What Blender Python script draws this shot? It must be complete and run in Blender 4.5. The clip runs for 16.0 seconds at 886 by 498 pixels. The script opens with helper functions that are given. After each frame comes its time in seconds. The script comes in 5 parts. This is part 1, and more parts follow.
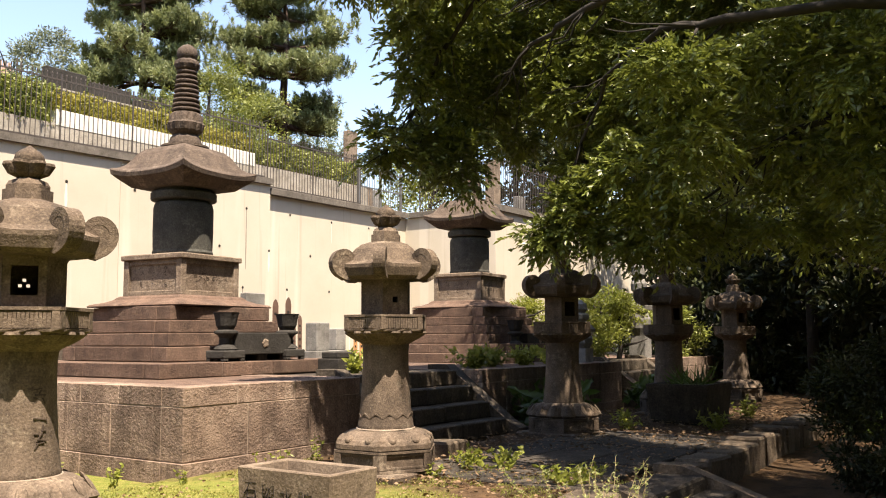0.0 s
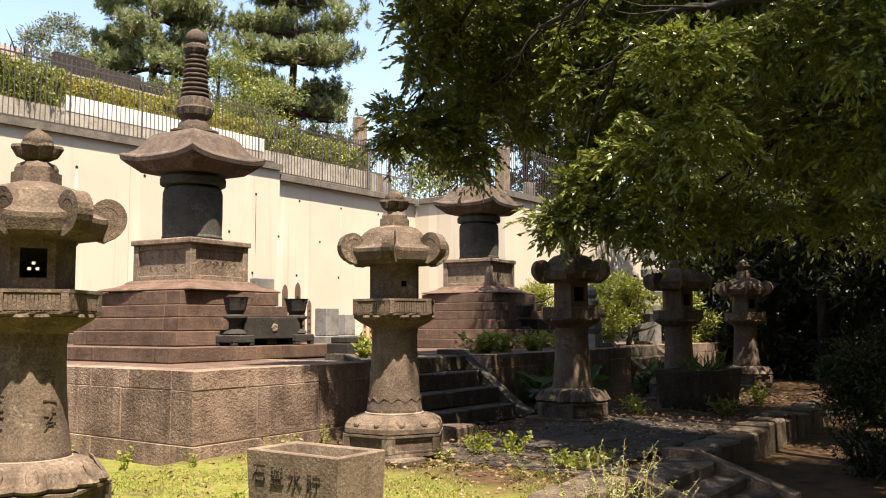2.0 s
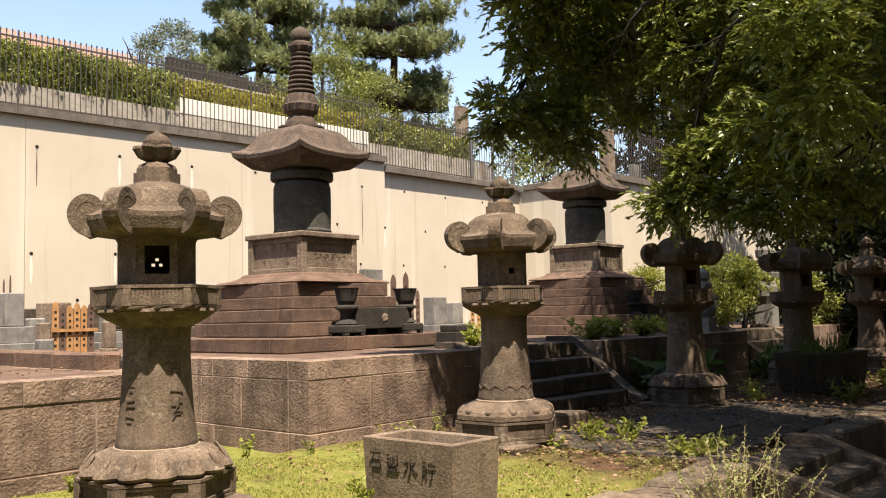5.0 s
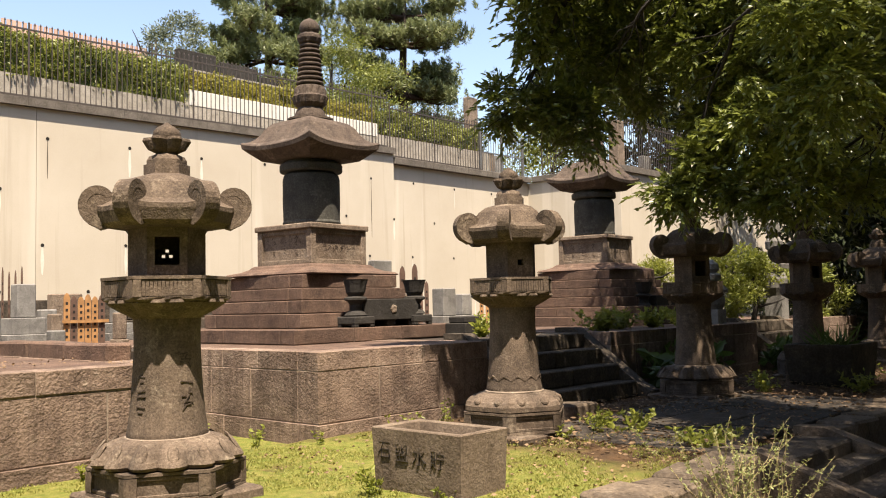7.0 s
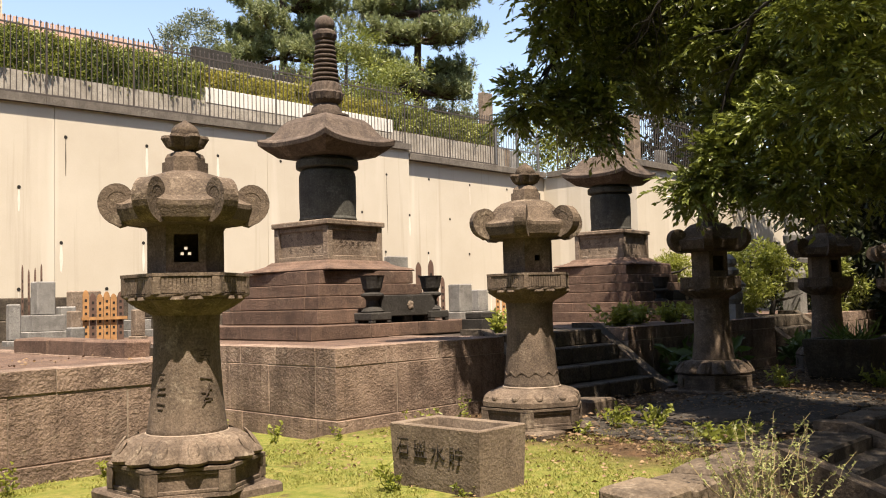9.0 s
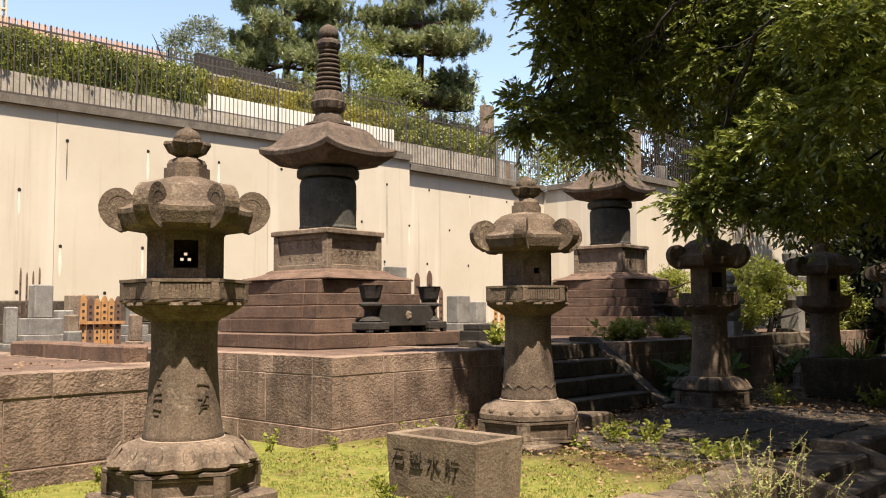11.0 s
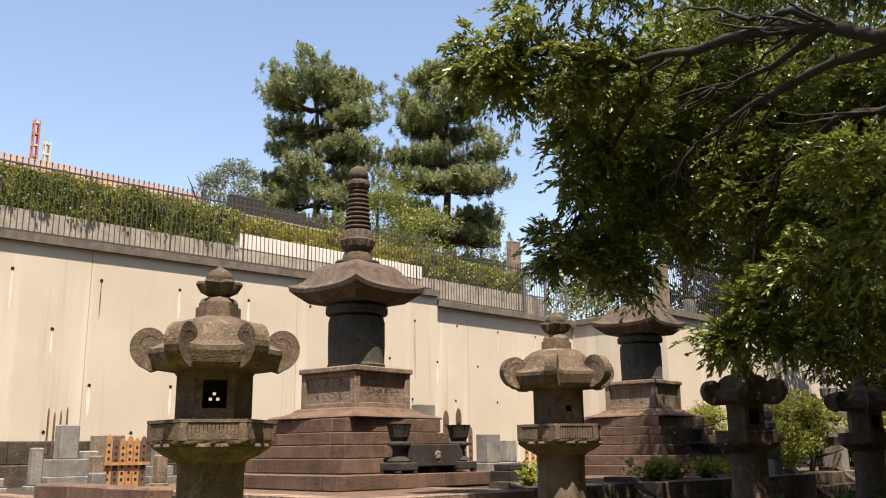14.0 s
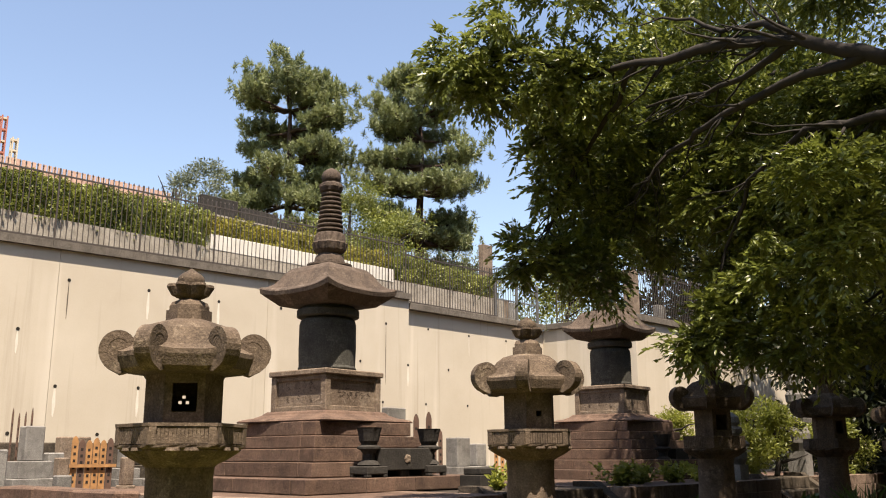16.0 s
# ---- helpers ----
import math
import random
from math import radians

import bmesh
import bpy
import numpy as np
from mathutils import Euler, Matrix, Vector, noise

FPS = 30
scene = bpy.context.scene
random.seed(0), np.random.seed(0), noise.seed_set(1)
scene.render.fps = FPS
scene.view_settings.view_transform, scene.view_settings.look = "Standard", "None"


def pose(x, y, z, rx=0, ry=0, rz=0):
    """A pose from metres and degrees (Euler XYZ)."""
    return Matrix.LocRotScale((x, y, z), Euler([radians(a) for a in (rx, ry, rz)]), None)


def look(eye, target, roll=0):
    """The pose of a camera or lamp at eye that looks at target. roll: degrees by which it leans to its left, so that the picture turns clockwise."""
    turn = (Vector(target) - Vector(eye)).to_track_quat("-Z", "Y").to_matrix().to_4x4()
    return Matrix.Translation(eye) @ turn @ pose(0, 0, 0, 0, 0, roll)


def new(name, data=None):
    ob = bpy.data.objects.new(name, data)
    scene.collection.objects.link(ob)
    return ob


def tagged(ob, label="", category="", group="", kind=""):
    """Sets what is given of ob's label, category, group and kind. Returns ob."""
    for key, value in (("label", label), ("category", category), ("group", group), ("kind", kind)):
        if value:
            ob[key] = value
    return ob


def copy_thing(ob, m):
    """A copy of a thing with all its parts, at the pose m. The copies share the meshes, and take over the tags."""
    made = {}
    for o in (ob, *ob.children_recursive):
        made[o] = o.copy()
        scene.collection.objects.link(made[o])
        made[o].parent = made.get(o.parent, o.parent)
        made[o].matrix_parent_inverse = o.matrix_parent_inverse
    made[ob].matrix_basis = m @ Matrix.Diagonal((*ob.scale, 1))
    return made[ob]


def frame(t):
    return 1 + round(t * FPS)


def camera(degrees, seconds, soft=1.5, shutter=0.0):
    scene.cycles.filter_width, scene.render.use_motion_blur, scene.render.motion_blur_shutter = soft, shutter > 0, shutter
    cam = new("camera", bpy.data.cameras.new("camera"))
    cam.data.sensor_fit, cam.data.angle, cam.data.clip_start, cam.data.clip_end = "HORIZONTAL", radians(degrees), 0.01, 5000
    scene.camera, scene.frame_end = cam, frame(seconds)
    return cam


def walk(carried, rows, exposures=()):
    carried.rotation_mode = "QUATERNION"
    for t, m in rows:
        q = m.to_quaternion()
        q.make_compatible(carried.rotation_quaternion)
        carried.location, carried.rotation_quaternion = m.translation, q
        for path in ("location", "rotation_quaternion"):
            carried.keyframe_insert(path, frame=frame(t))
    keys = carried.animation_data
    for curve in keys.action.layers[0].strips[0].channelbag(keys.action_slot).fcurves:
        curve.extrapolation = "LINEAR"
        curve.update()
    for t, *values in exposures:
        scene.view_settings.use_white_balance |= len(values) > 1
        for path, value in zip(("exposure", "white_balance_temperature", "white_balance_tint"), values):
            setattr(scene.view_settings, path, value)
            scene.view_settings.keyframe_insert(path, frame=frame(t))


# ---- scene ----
cam = camera(52.9, 16.0, 1.1)
PATH = [
    (0, (0.122, 0.067, 1.623), (1.758, 1.199, 1.822), -0.3),
    (0.5, (0.15, 0.07, 1.609), (1.847, 1.106, 1.824), -0.0),
    (1, (0.155, 0.068, 1.603), (1.863, 1.092, 1.793), -0.3),
    (1.5, (0.157, 0.074, 1.599), (1.825, 1.164, 1.776), -0.1),
    (2, (0.153, 0.075, 1.593), (1.779, 1.227, 1.763), -0.2),
    (2.5, (0.142, 0.065, 1.593), (1.759, 1.231, 1.749), 0.1),
    (3, (0.145, 0.081, 1.596), (1.733, 1.289, 1.745), -0.1),
    (3.5, (0.135, 0.105, 1.59), (1.643, 1.41, 1.742), -0.3),
    (6, (0.149, 0.101, 1.588), (1.625, 1.443, 1.73), -1.4),
    (6.5, (0.142, 0.086, 1.586), (1.612, 1.435, 1.722), -1.3),
    (7, (0.135, 0.088, 1.583), (1.603, 1.441, 1.711), -1.3),
    (7.5, (0.126, 0.095, 1.586), (1.59, 1.452, 1.708), -1.4),
    (8, (0.119, 0.098, 1.585), (1.578, 1.46, 1.706), -1.4),
    (8.5, (0.121, 0.097, 1.586), (1.573, 1.467, 1.705), -1.4),
    (9, (0.121, 0.104, 1.587), (1.566, 1.482, 1.706), -1.5),
    (11.5, (0.112, 0.115, 1.583), (1.572, 1.473, 1.743), 0.2),
    (12, (0.112, 0.105, 1.581), (1.612, 1.393, 1.883), 0.4),
    (12.5, (0.104, 0.11, 1.602), (1.553, 1.415, 2.05), 0.3),
    (13, (0.094, 0.13, 1.617), (1.488, 1.472, 2.124), 0.2),
    (13.5, (0.096, 0.12, 1.612), (1.485, 1.494, 2.041), 0.1),
    (14, (0.106, 0.136, 1.604), (1.479, 1.52, 2.048), -0.6),
    (14.5, (0.087, 0.108, 1.602), (1.465, 1.496, 2.02), -0.1),
    (15, (0.078, 0.106, 1.607), (1.483, 1.473, 2.001), -0.2),
    (15.5, (0.08, 0.111, 1.622), (1.495, 1.46, 2.046), -0.2),
    (16, (0.081, 0.131, 1.626), (1.498, 1.469, 2.075), -0.3),
]
EXPOSURES = [(0.0, 1.9, 7300, 14), (1.0, 2.05, 7300, 14), (2.0, 1.88, 7300, 14), (3.5, 1.68, 7300, 14), (9.0, 1.6, 7300, 14), (11.5, 1.57, 7300, 14), (13.0, 1.45, 7200, 14), (16.0, 1.42, 7300, 14.5)]
walk(cam, [(t, look(eye, target, roll)) for t, eye, target, roll in PATH], EXPOSURES)

# ---- light ----
SUN_TO = Vector((-0.205, -0.325, 0.923)).normalized()
sun = new("sun", bpy.data.lights.new("sun", "SUN"))
sun.data.energy, sun.data.angle, sun.data.color = 5.0, radians(0.55), (1.0, 0.93, 0.82)
sun.matrix_world = look((0, 0, 30), Vector((0, 0, 30)) - SUN_TO)
world = bpy.data.worlds.new("sky")
scene.world = world
world.use_nodes = True
wn = world.node_tree
sky = wn.nodes.new("ShaderNodeTexSky")
sky.sky_type, sky.sun_disc = "NISHITA", False
sky.sun_elevation, sky.sun_rotation = math.asin(SUN_TO.z), math.atan2(SUN_TO.x, SUN_TO.y)
sky.air_density, sky.dust_density, sky.ozone_density = 1.0, 1.0, 1.0
wn.links.new(sky.outputs[0], wn.nodes["Background"].inputs[0])
wn.nodes["Background"].inputs[1].default_value = 0.1


# ---- materials ----
ALBEDO_CUT = 0.7  # cuts every base colour so that bounced light leaves shade darker


class Nodes:
    """A short way to write a node tree."""

    def __init__(self, name):
        self.mat = bpy.data.materials.new(name)
        self.mat.use_nodes = True
        self.tree = self.mat.node_tree
        self.bsdf = self.tree.nodes["Principled BSDF"]
        self.out = self.tree.nodes["Material Output"]
        self.pos = self.tree.nodes.new("ShaderNodeNewGeometry").outputs["Position"]
        self.rand = self.tree.nodes.new("ShaderNodeObjectInfo").outputs["Random"]

    def put(self, socket, value):
        if isinstance(value, bpy.types.NodeSocket):
            self.tree.links.new(value, socket)
        elif isinstance(value, tuple) and len(value) == 3 and socket.type == "RGBA":
            socket.default_value = (*value, 1)
        else:
            socket.default_value = value

    def noise(self, scale, detail=4, rough=0.6, stretch=None):
        n = self.tree.nodes.new("ShaderNodeTexNoise")
        n.inputs["Scale"].default_value, n.inputs["Detail"].default_value, n.inputs["Roughness"].default_value = scale, detail, rough
        self.put(n.inputs["Vector"], self.scaled(stretch) if stretch else self.pos)
        return n.outputs[0]

    def scaled(self, by):
        m = self.tree.nodes.new("ShaderNodeVectorMath")
        m.operation = "MULTIPLY"
        self.put(m.inputs[0], self.pos)
        m.inputs[1].default_value = by
        return m.outputs[0]

    def cells(self, scale, feature="F1"):
        n = self.tree.nodes.new("ShaderNodeTexVoronoi")
        n.feature = feature
        n.inputs["Scale"].default_value = scale
        self.put(n.inputs["Vector"], self.pos)
        return n.outputs[0]

    def ramp(self, value, low, high):
        n = self.tree.nodes.new("ShaderNodeMapRange")
        self.put(n.inputs[0], value)
        n.inputs[1].default_value, n.inputs[2].default_value = low, high
        return n.outputs[0]

    def mix(self, fac, a, b, kind="MIX"):
        n = self.tree.nodes.new("ShaderNodeMix")
        n.data_type, n.blend_type = "RGBA", kind
        self.put(n.inputs[0], fac)
        self.put(n.inputs[6], a)
        self.put(n.inputs[7], b)
        return n.outputs[2]

    def calc(self, kind, a, b=0.0):
        n = self.tree.nodes.new("ShaderNodeMath")
        n.operation = kind
        self.put(n.inputs[0], a)
        self.put(n.inputs[1], b)
        return n.outputs[0]

    def bump(self, height, strength, distance):
        n = self.tree.nodes.new("ShaderNodeBump")
        n.inputs["Strength"].default_value, n.inputs["Distance"].default_value = strength, distance
        self.put(n.inputs["Height"], height)
        self.put(self.bsdf.inputs["Normal"], n.outputs[0])

    def finish(self, colour, rough=0.85, metal=0.0, spec=0.3):
        self.put(self.bsdf.inputs["Base Color"], self.mix(1.0, colour, (ALBEDO_CUT, ALBEDO_CUT, ALBEDO_CUT), "MULTIPLY"))
        self.put(self.bsdf.inputs["Roughness"], rough)
        self.put(self.bsdf.inputs["Metallic"], metal)
        self.put(self.bsdf.inputs["Specular IOR Level"], spec)
        return self.mat


def stone(name, base, dark, pale, bump=0.5, grain=45.0, streak=0.35, lichen=0.3, vary=0.25, tooled=0.0):
    """Weathered stone: cloudy tone, blotches, grain, runs of dirt, pale lichen and tool marks."""
    n = Nodes(name)
    colour = n.mix(n.ramp(n.noise(1.7, 5), 0.38, 0.64), base, dark)
    blotch = n.ramp(n.noise(5.5, 6, 0.7), 0.47, 0.62)
    colour = n.mix(n.calc("MULTIPLY", blotch, 0.32), colour, tuple(c * 0.6 for c in dark))
    runs = n.ramp(n.noise(1.0, 4, 0.65, (7.0, 7.0, 0.6)), 0.48, 0.68)
    colour = n.mix(n.calc("MULTIPLY", runs, streak), colour, tuple(c * 0.7 for c in dark))
    spots = n.ramp(n.noise(8.0, 7, 0.75), 0.55, 0.66)
    colour = n.mix(n.calc("MULTIPLY", spots, lichen), colour, pale)
    specks = n.ramp(n.noise(grain * 0.5, 5, 0.75), 0.6, 0.68)
    colour = n.mix(n.calc("MULTIPLY", specks, lichen * 0.8), colour, pale)
    crust = n.calc("MULTIPLY", n.ramp(n.noise(2.6, 8, 0.72), 0.56, 0.63), n.ramp(n.noise(21.0, 4, 0.7), 0.4, 0.58))
    colour = n.mix(n.calc("MULTIPLY", crust, lichen * 1.3), colour, tuple(min(c * 1.25, 0.8) for c in pale))
    grime = n.ramp(n.noise(3.4, 7, 0.75), 0.52, 0.6)
    colour = n.mix(n.calc("MULTIPLY", grime, 0.45), colour, tuple(c * 0.5 for c in dark))
    fine = n.noise(grain, 3, 0.7)
    colour = n.mix(n.ramp(fine, 0.3, 0.7), n.mix(0.5, colour, (0.02, 0.014, 0.01)), n.mix(0.16, colour, pale))
    shade = n.calc("ADD", n.calc("MULTIPLY", n.rand, vary), 1 - vary / 2)
    tint = n.tree.nodes.new("ShaderNodeCombineColor")
    for k in range(3):
        n.put(tint.inputs[k], shade)
    colour = n.mix(1.0, colour, tint.outputs[0], "MULTIPLY")
    pits = n.calc("ADD", n.calc("MULTIPLY", n.noise(grain * 0.5, 4), 0.7), n.calc("MULTIPLY", fine, 0.3))
    if tooled:
        pits = n.calc("ADD", pits, n.calc("MULTIPLY", n.noise(30.0, 2, 0.5), tooled))
    n.bump(pits, bump, 0.03)
    return n.finish(colour, 0.9, 0.0, 0.25)


BROWN = stone("brown_stone", (0.215, 0.132, 0.096), (0.115, 0.068, 0.052), (0.36, 0.265, 0.195), 0.5, 46.0, 0.5, 0.3, 0.28, 0.3)
ROUGH = stone("rough_brown_stone", (0.38, 0.265, 0.2), (0.175, 0.11, 0.082), (0.48, 0.39, 0.305), 0.6, 46.0, 0.9, 0.3, 0.35, 0.7)
TROUGH = stone("trough_stone", (0.27, 0.205, 0.15), (0.19, 0.137, 0.098), (0.37, 0.30, 0.23), 0.36, 46.0, 0.3, 0.2, 0.1, 0.4)
TAN = stone("tan_stone", (0.36, 0.275, 0.205), (0.21, 0.15, 0.108), (0.5, 0.42, 0.33), 0.6, 40.0, 0.5, 0.4, 0.15, 0.3)
LANTERN = stone("lantern_stone", (0.22, 0.158, 0.114), (0.1, 0.069, 0.05), (0.42, 0.345, 0.26), 0.32, 52.0, 0.55, 0.36, 0.12, 0.2)
LANTERN_TOP = stone("lantern_roof_stone", (0.15, 0.107, 0.077), (0.075, 0.052, 0.037), (0.42, 0.335, 0.245), 0.4, 52.0, 0.35, 0.4, 0.12, 0.2)
ROOF = stone("roof_stone", (0.13, 0.094, 0.072), (0.07, 0.049, 0.039), (0.34, 0.275, 0.215), 0.5, 40.0, 0.4, 0.36, 0.1, 0.3)
DRUM = stone("dark_drum_stone", (0.10, 0.10, 0.085), (0.055, 0.056, 0.05), (0.2, 0.195, 0.175), 0.3, 40.0, 0.5, 0.35, 0.1)
BLACK = stone("black_stone", (0.045, 0.042, 0.038), (0.022, 0.02, 0.018), (0.16, 0.15, 0.13), 0.4, 40.0, 0.3, 0.25, 0.2)
GREY = stone("grey_granite", (0.36, 0.35, 0.325), (0.22, 0.21, 0.195), (0.5, 0.49, 0.46), 0.3, 70.0, 0.35, 0.2, 0.35)
PALE = stone("pale_kerb_stone", (0.22, 0.165, 0.115), (0.11, 0.08, 0.056), (0.34, 0.28, 0.21), 0.7, 30.0, 0.3, 0.35, 0.3)


def concrete_mat():
    n = Nodes("cream_painted_concrete")
    cloud = n.ramp(n.noise(0.5, 5), 0.3, 0.75)
    colour = n.mix(cloud, (0.70, 0.635, 0.52), (0.60, 0.53, 0.42))
    pale = n.ramp(n.noise(1.0, 3, 0.55, (1.5, 1.5, 0.09)), 0.58, 0.68)
    colour = n.mix(n.calc("MULTIPLY", pale, 0.5), colour, (0.82, 0.755, 0.64))
    dirty = n.ramp(n.noise(1.0, 4, 0.6, (5.0, 5.0, 0.16)), 0.58, 0.75)
    colour = n.mix(n.calc("MULTIPLY", dirty, 0.38), colour, (0.36, 0.29, 0.21))
    patch = n.ramp(n.noise(1.9, 6, 0.75), 0.68, 0.72)
    colour = n.mix(n.calc("MULTIPLY", patch, 0.25), colour, (0.8, 0.74, 0.64))
    fine = n.noise(35, 3)
    colour = n.mix(n.ramp(fine, 0.3, 0.7), n.mix(0.06, colour, (0.1, 0.08, 0.05)), colour)
    n.bump(fine, 0.12, 0.01)
    return n.finish(colour, 0.8, 0.0, 0.3)


def plain(name, colour, rough=0.6, metal=0.0, scale=12.0, dark=0.6, bump=0.1):
    n = Nodes(name)
    worn = tuple(c * dark for c in colour)
    mixed = n.mix(n.ramp(n.noise(scale, 5), 0.35, 0.7), colour, worn)
    n.bump(n.noise(scale * 6, 3), bump, 0.005)
    return n.finish(mixed, rough, metal, 0.4)


CONCRETE = concrete_mat()
COPING = stone("grey_coping_concrete", (0.24, 0.21, 0.175), (0.15, 0.13, 0.11), (0.36, 0.33, 0.28), 0.3, 40.0, 0.5, 0.2, 0.1)
PARAPET = stone("pale_parapet_plaster", (0.60, 0.55, 0.47), (0.42, 0.375, 0.31), (0.74, 0.70, 0.62), 0.2, 40.0, 0.5, 0.2, 0.1)
WHITEWASH = plain("whitewashed_plaster", (0.84, 0.81, 0.74), 0.8, 0.0, 2.5, 0.85, 0.1)
IRON = plain("brown_painted_iron", (0.085, 0.068, 0.058), 0.55, 0.0, 20.0, 0.6, 0.05)
STEEL = plain("grey_galvanised_steel", (0.3, 0.3, 0.29), 0.45, 0.6, 20.0, 0.7, 0.05)
HOLE = plain("dark_tie_hole", (0.02, 0.016, 0.012), 0.9)
DARKSTREAK = plain("dark_water_stain", (0.16, 0.13, 0.1), 0.9, 0.0, 8.0, 0.6)
PALESTREAK = plain("pale_lime_stain", (0.88, 0.82, 0.71), 0.85, 0.0, 5.0, 0.85)
WOODTAN = plain("orange_tan_wood", (0.52, 0.27, 0.105), 0.7, 0.0, 9.0, 0.6, 0.2)
WOODGREY = plain("weathered_dark_wood", (0.15, 0.085, 0.06), 0.8, 0.0, 9.0, 0.6, 0.2)
MORTAR = plain("pale_lime_mortar", (0.40, 0.315, 0.24), 0.95, 0.0, 7.0, 0.5, 0.2)
CUT = plain("shallow_cut_stone", (0.075, 0.052, 0.037), 0.95, 0.0, 15.0, 0.7)
INK = plain("engraved_dark_stone", (0.022, 0.016, 0.012), 0.95, 0.0, 15.0, 0.7)


def ground_mat():
    """Mossy turf in the open, bare brown earth and leaf litter elsewhere."""
    n = Nodes("turf_and_earth")
    moss = n.mix(n.ramp(n.noise(2.2, 5), 0.35, 0.65), (0.30, 0.31, 0.075), (0.40, 0.34, 0.11))
    moss = n.mix(n.ramp(n.noise(9.0, 5), 0.4, 0.68), moss, (0.17, 0.225, 0.04))
    earth = n.mix(n.ramp(n.noise(3.0, 6), 0.35, 0.65), (0.2, 0.115, 0.065), (0.085, 0.054, 0.036))
    litter = n.ramp(n.noise(26.0, 4, 0.7), 0.6, 0.68)
    earth = n.mix(n.calc("MULTIPLY", litter, 0.6), earth, (0.32, 0.22, 0.14))
    split = n.tree.nodes.new("ShaderNodeSeparateXYZ")
    n.put(split.inputs[0], n.pos)
    along = n.calc("ADD", split.outputs[0], n.calc("MULTIPLY", n.noise(1.1, 4), 2.6))
    bare = n.ramp(along, 8.3, 9.5)
    patchy = n.calc("MULTIPLY", n.ramp(n.noise(1.3, 5, 0.7), 0.58, 0.66), 0.7)
    colour = n.mix(n.calc("MAXIMUM", bare, patchy), moss, earth)
    fine = n.noise(80.0, 3, 0.8)
    colour = n.mix(n.ramp(fine, 0.3, 0.7), n.mix(0.45, colour, (0.03, 0.03, 0.008)), colour)
    n.bump(fine, 0.8, 0.03)
    return n.finish(colour, 0.95, 0.0, 0.1)


GROUND = ground_mat()


# ---- building helpers ----
def mesh_of(bm, name, material, smooth=False):
    me = bpy.data.meshes.new(name)
    bm.normal_update()
    bm.to_mesh(me)
    bm.free()
    me.materials.append(material)
    if smooth:
        me.shade_smooth()
    return me


def part(name, bm, material, parent=None, label="", smooth=False):
    ob = new(name, mesh_of(bm, name, material, smooth))
    ob.parent = parent
    if label:
        tagged(ob, label)
    return ob


def thing(name, x, y, z, label, category, group="", kind="", turn=0.0):
    ob = new(name)
    ob.matrix_basis = pose(x, y, z, 0, 0, turn)
    return tagged(ob, label, category, group, kind)


def add_box(bm, x0, x1, y0, y1, z0, z1, bevel=0.0, jitter=0.0):
    got = bmesh.ops.create_cube(bm, size=1.0)["verts"]
    for v in got:
        v.co = Vector((x0 + (v.co.x + 0.5) * (x1 - x0), y0 + (v.co.y + 0.5) * (y1 - y0), z0 + (v.co.z + 0.5) * (z1 - z0)))
        if jitter:
            v.co += Vector([random.uniform(-jitter, jitter) for _ in range(3)])
    if bevel:
        edges = list({e for v in got for e in v.link_edges})
        bmesh.ops.bevel(bm, geom=edges, offset=bevel, segments=1, affect="EDGES")
    return bm


def box(x0, x1, y0, y1, z0, z1, bevel=0.0, jitter=0.0):
    return add_box(bmesh.new(), x0, x1, y0, y1, z0, z1, bevel, jitter)


def loft(bm, rings, close=True):
    """Skin over rings of equally many points; closed by caps."""
    rows = [[bm.verts.new(p) for p in ring] for ring in rings]
    count = len(rows[0])
    for a, b in zip(rows, rows[1:]):
        for k in range(count):
            bm.faces.new((a[k], a[(k + 1) % count], b[(k + 1) % count], b[k]))
    if close:
        bm.faces.new(rows[0][::-1])
        bm.faces.new(rows[-1])
    return bm


def ngon(sides, radius, z, first=0.0):
    return [(radius * math.cos(first + 2 * math.pi * k / sides), radius * math.sin(first + 2 * math.pi * k / sides), z) for k in range(sides)]


def turned(profile, sides=24, first=0.0, lobes=0, depth=0.0, grow=None):
    """A turned solid from (radius, height) pairs; lobes cut petals into it."""
    rings = []
    for n, (r, z) in enumerate(profile):
        ring = []
        for k in range(sides):
            a = first + 2 * math.pi * k / sides
            cut = depth * (grow[n] if grow else 1.0) * abs(math.sin(lobes * a / 2)) if lobes else 0.0
            q = r - depth * (grow[n] if grow else 1.0) + cut if lobes else r
            ring.append((q * math.cos(a), q * math.sin(a), z))
        rings.append(ring)
    return loft(bmesh.new(), rings)


def course(parent, x0, x1, y0, y1, z0, z1, sides, material, lengths=(0.85, 1.25), deep=0.4, gap=0.011, bevel=0.006, name="stone_block", seed=0, rag=0.006):
    """One course of dressed blocks round a rectangle, on the named sides (of 'S', 'W', 'N', 'E')."""
    rnd = random.Random(seed)

    def cuts(a, b):
        marks = [a]
        while b - marks[-1] > lengths[1] * 1.45:
            marks.append(marks[-1] + rnd.uniform(*lengths))
        return [*marks, b]

    for side in sides:
        a, b = (x0, x1) if side in "SN" else (y0 + (deep if "S" in sides else 0), y1 - (deep if "N" in sides else 0))
        marks = cuts(a, b)
        for p, q in zip(marks, marks[1:]):
            out = rnd.uniform(-rag, rag)
            p, q = p + gap / 2, q - gap / 2
            spans = {"S": (p, q, y0 + out, y0 + deep), "N": (p, q, y1 - deep, y1 + out), "W": (x0 + out, x0 + deep, p, q), "E": (x1 - deep, x1 + out, p, q)}
            part(name, box(*spans[side], z0 + gap / 2, z1 - gap / 2, bevel, 0.004), material, parent)


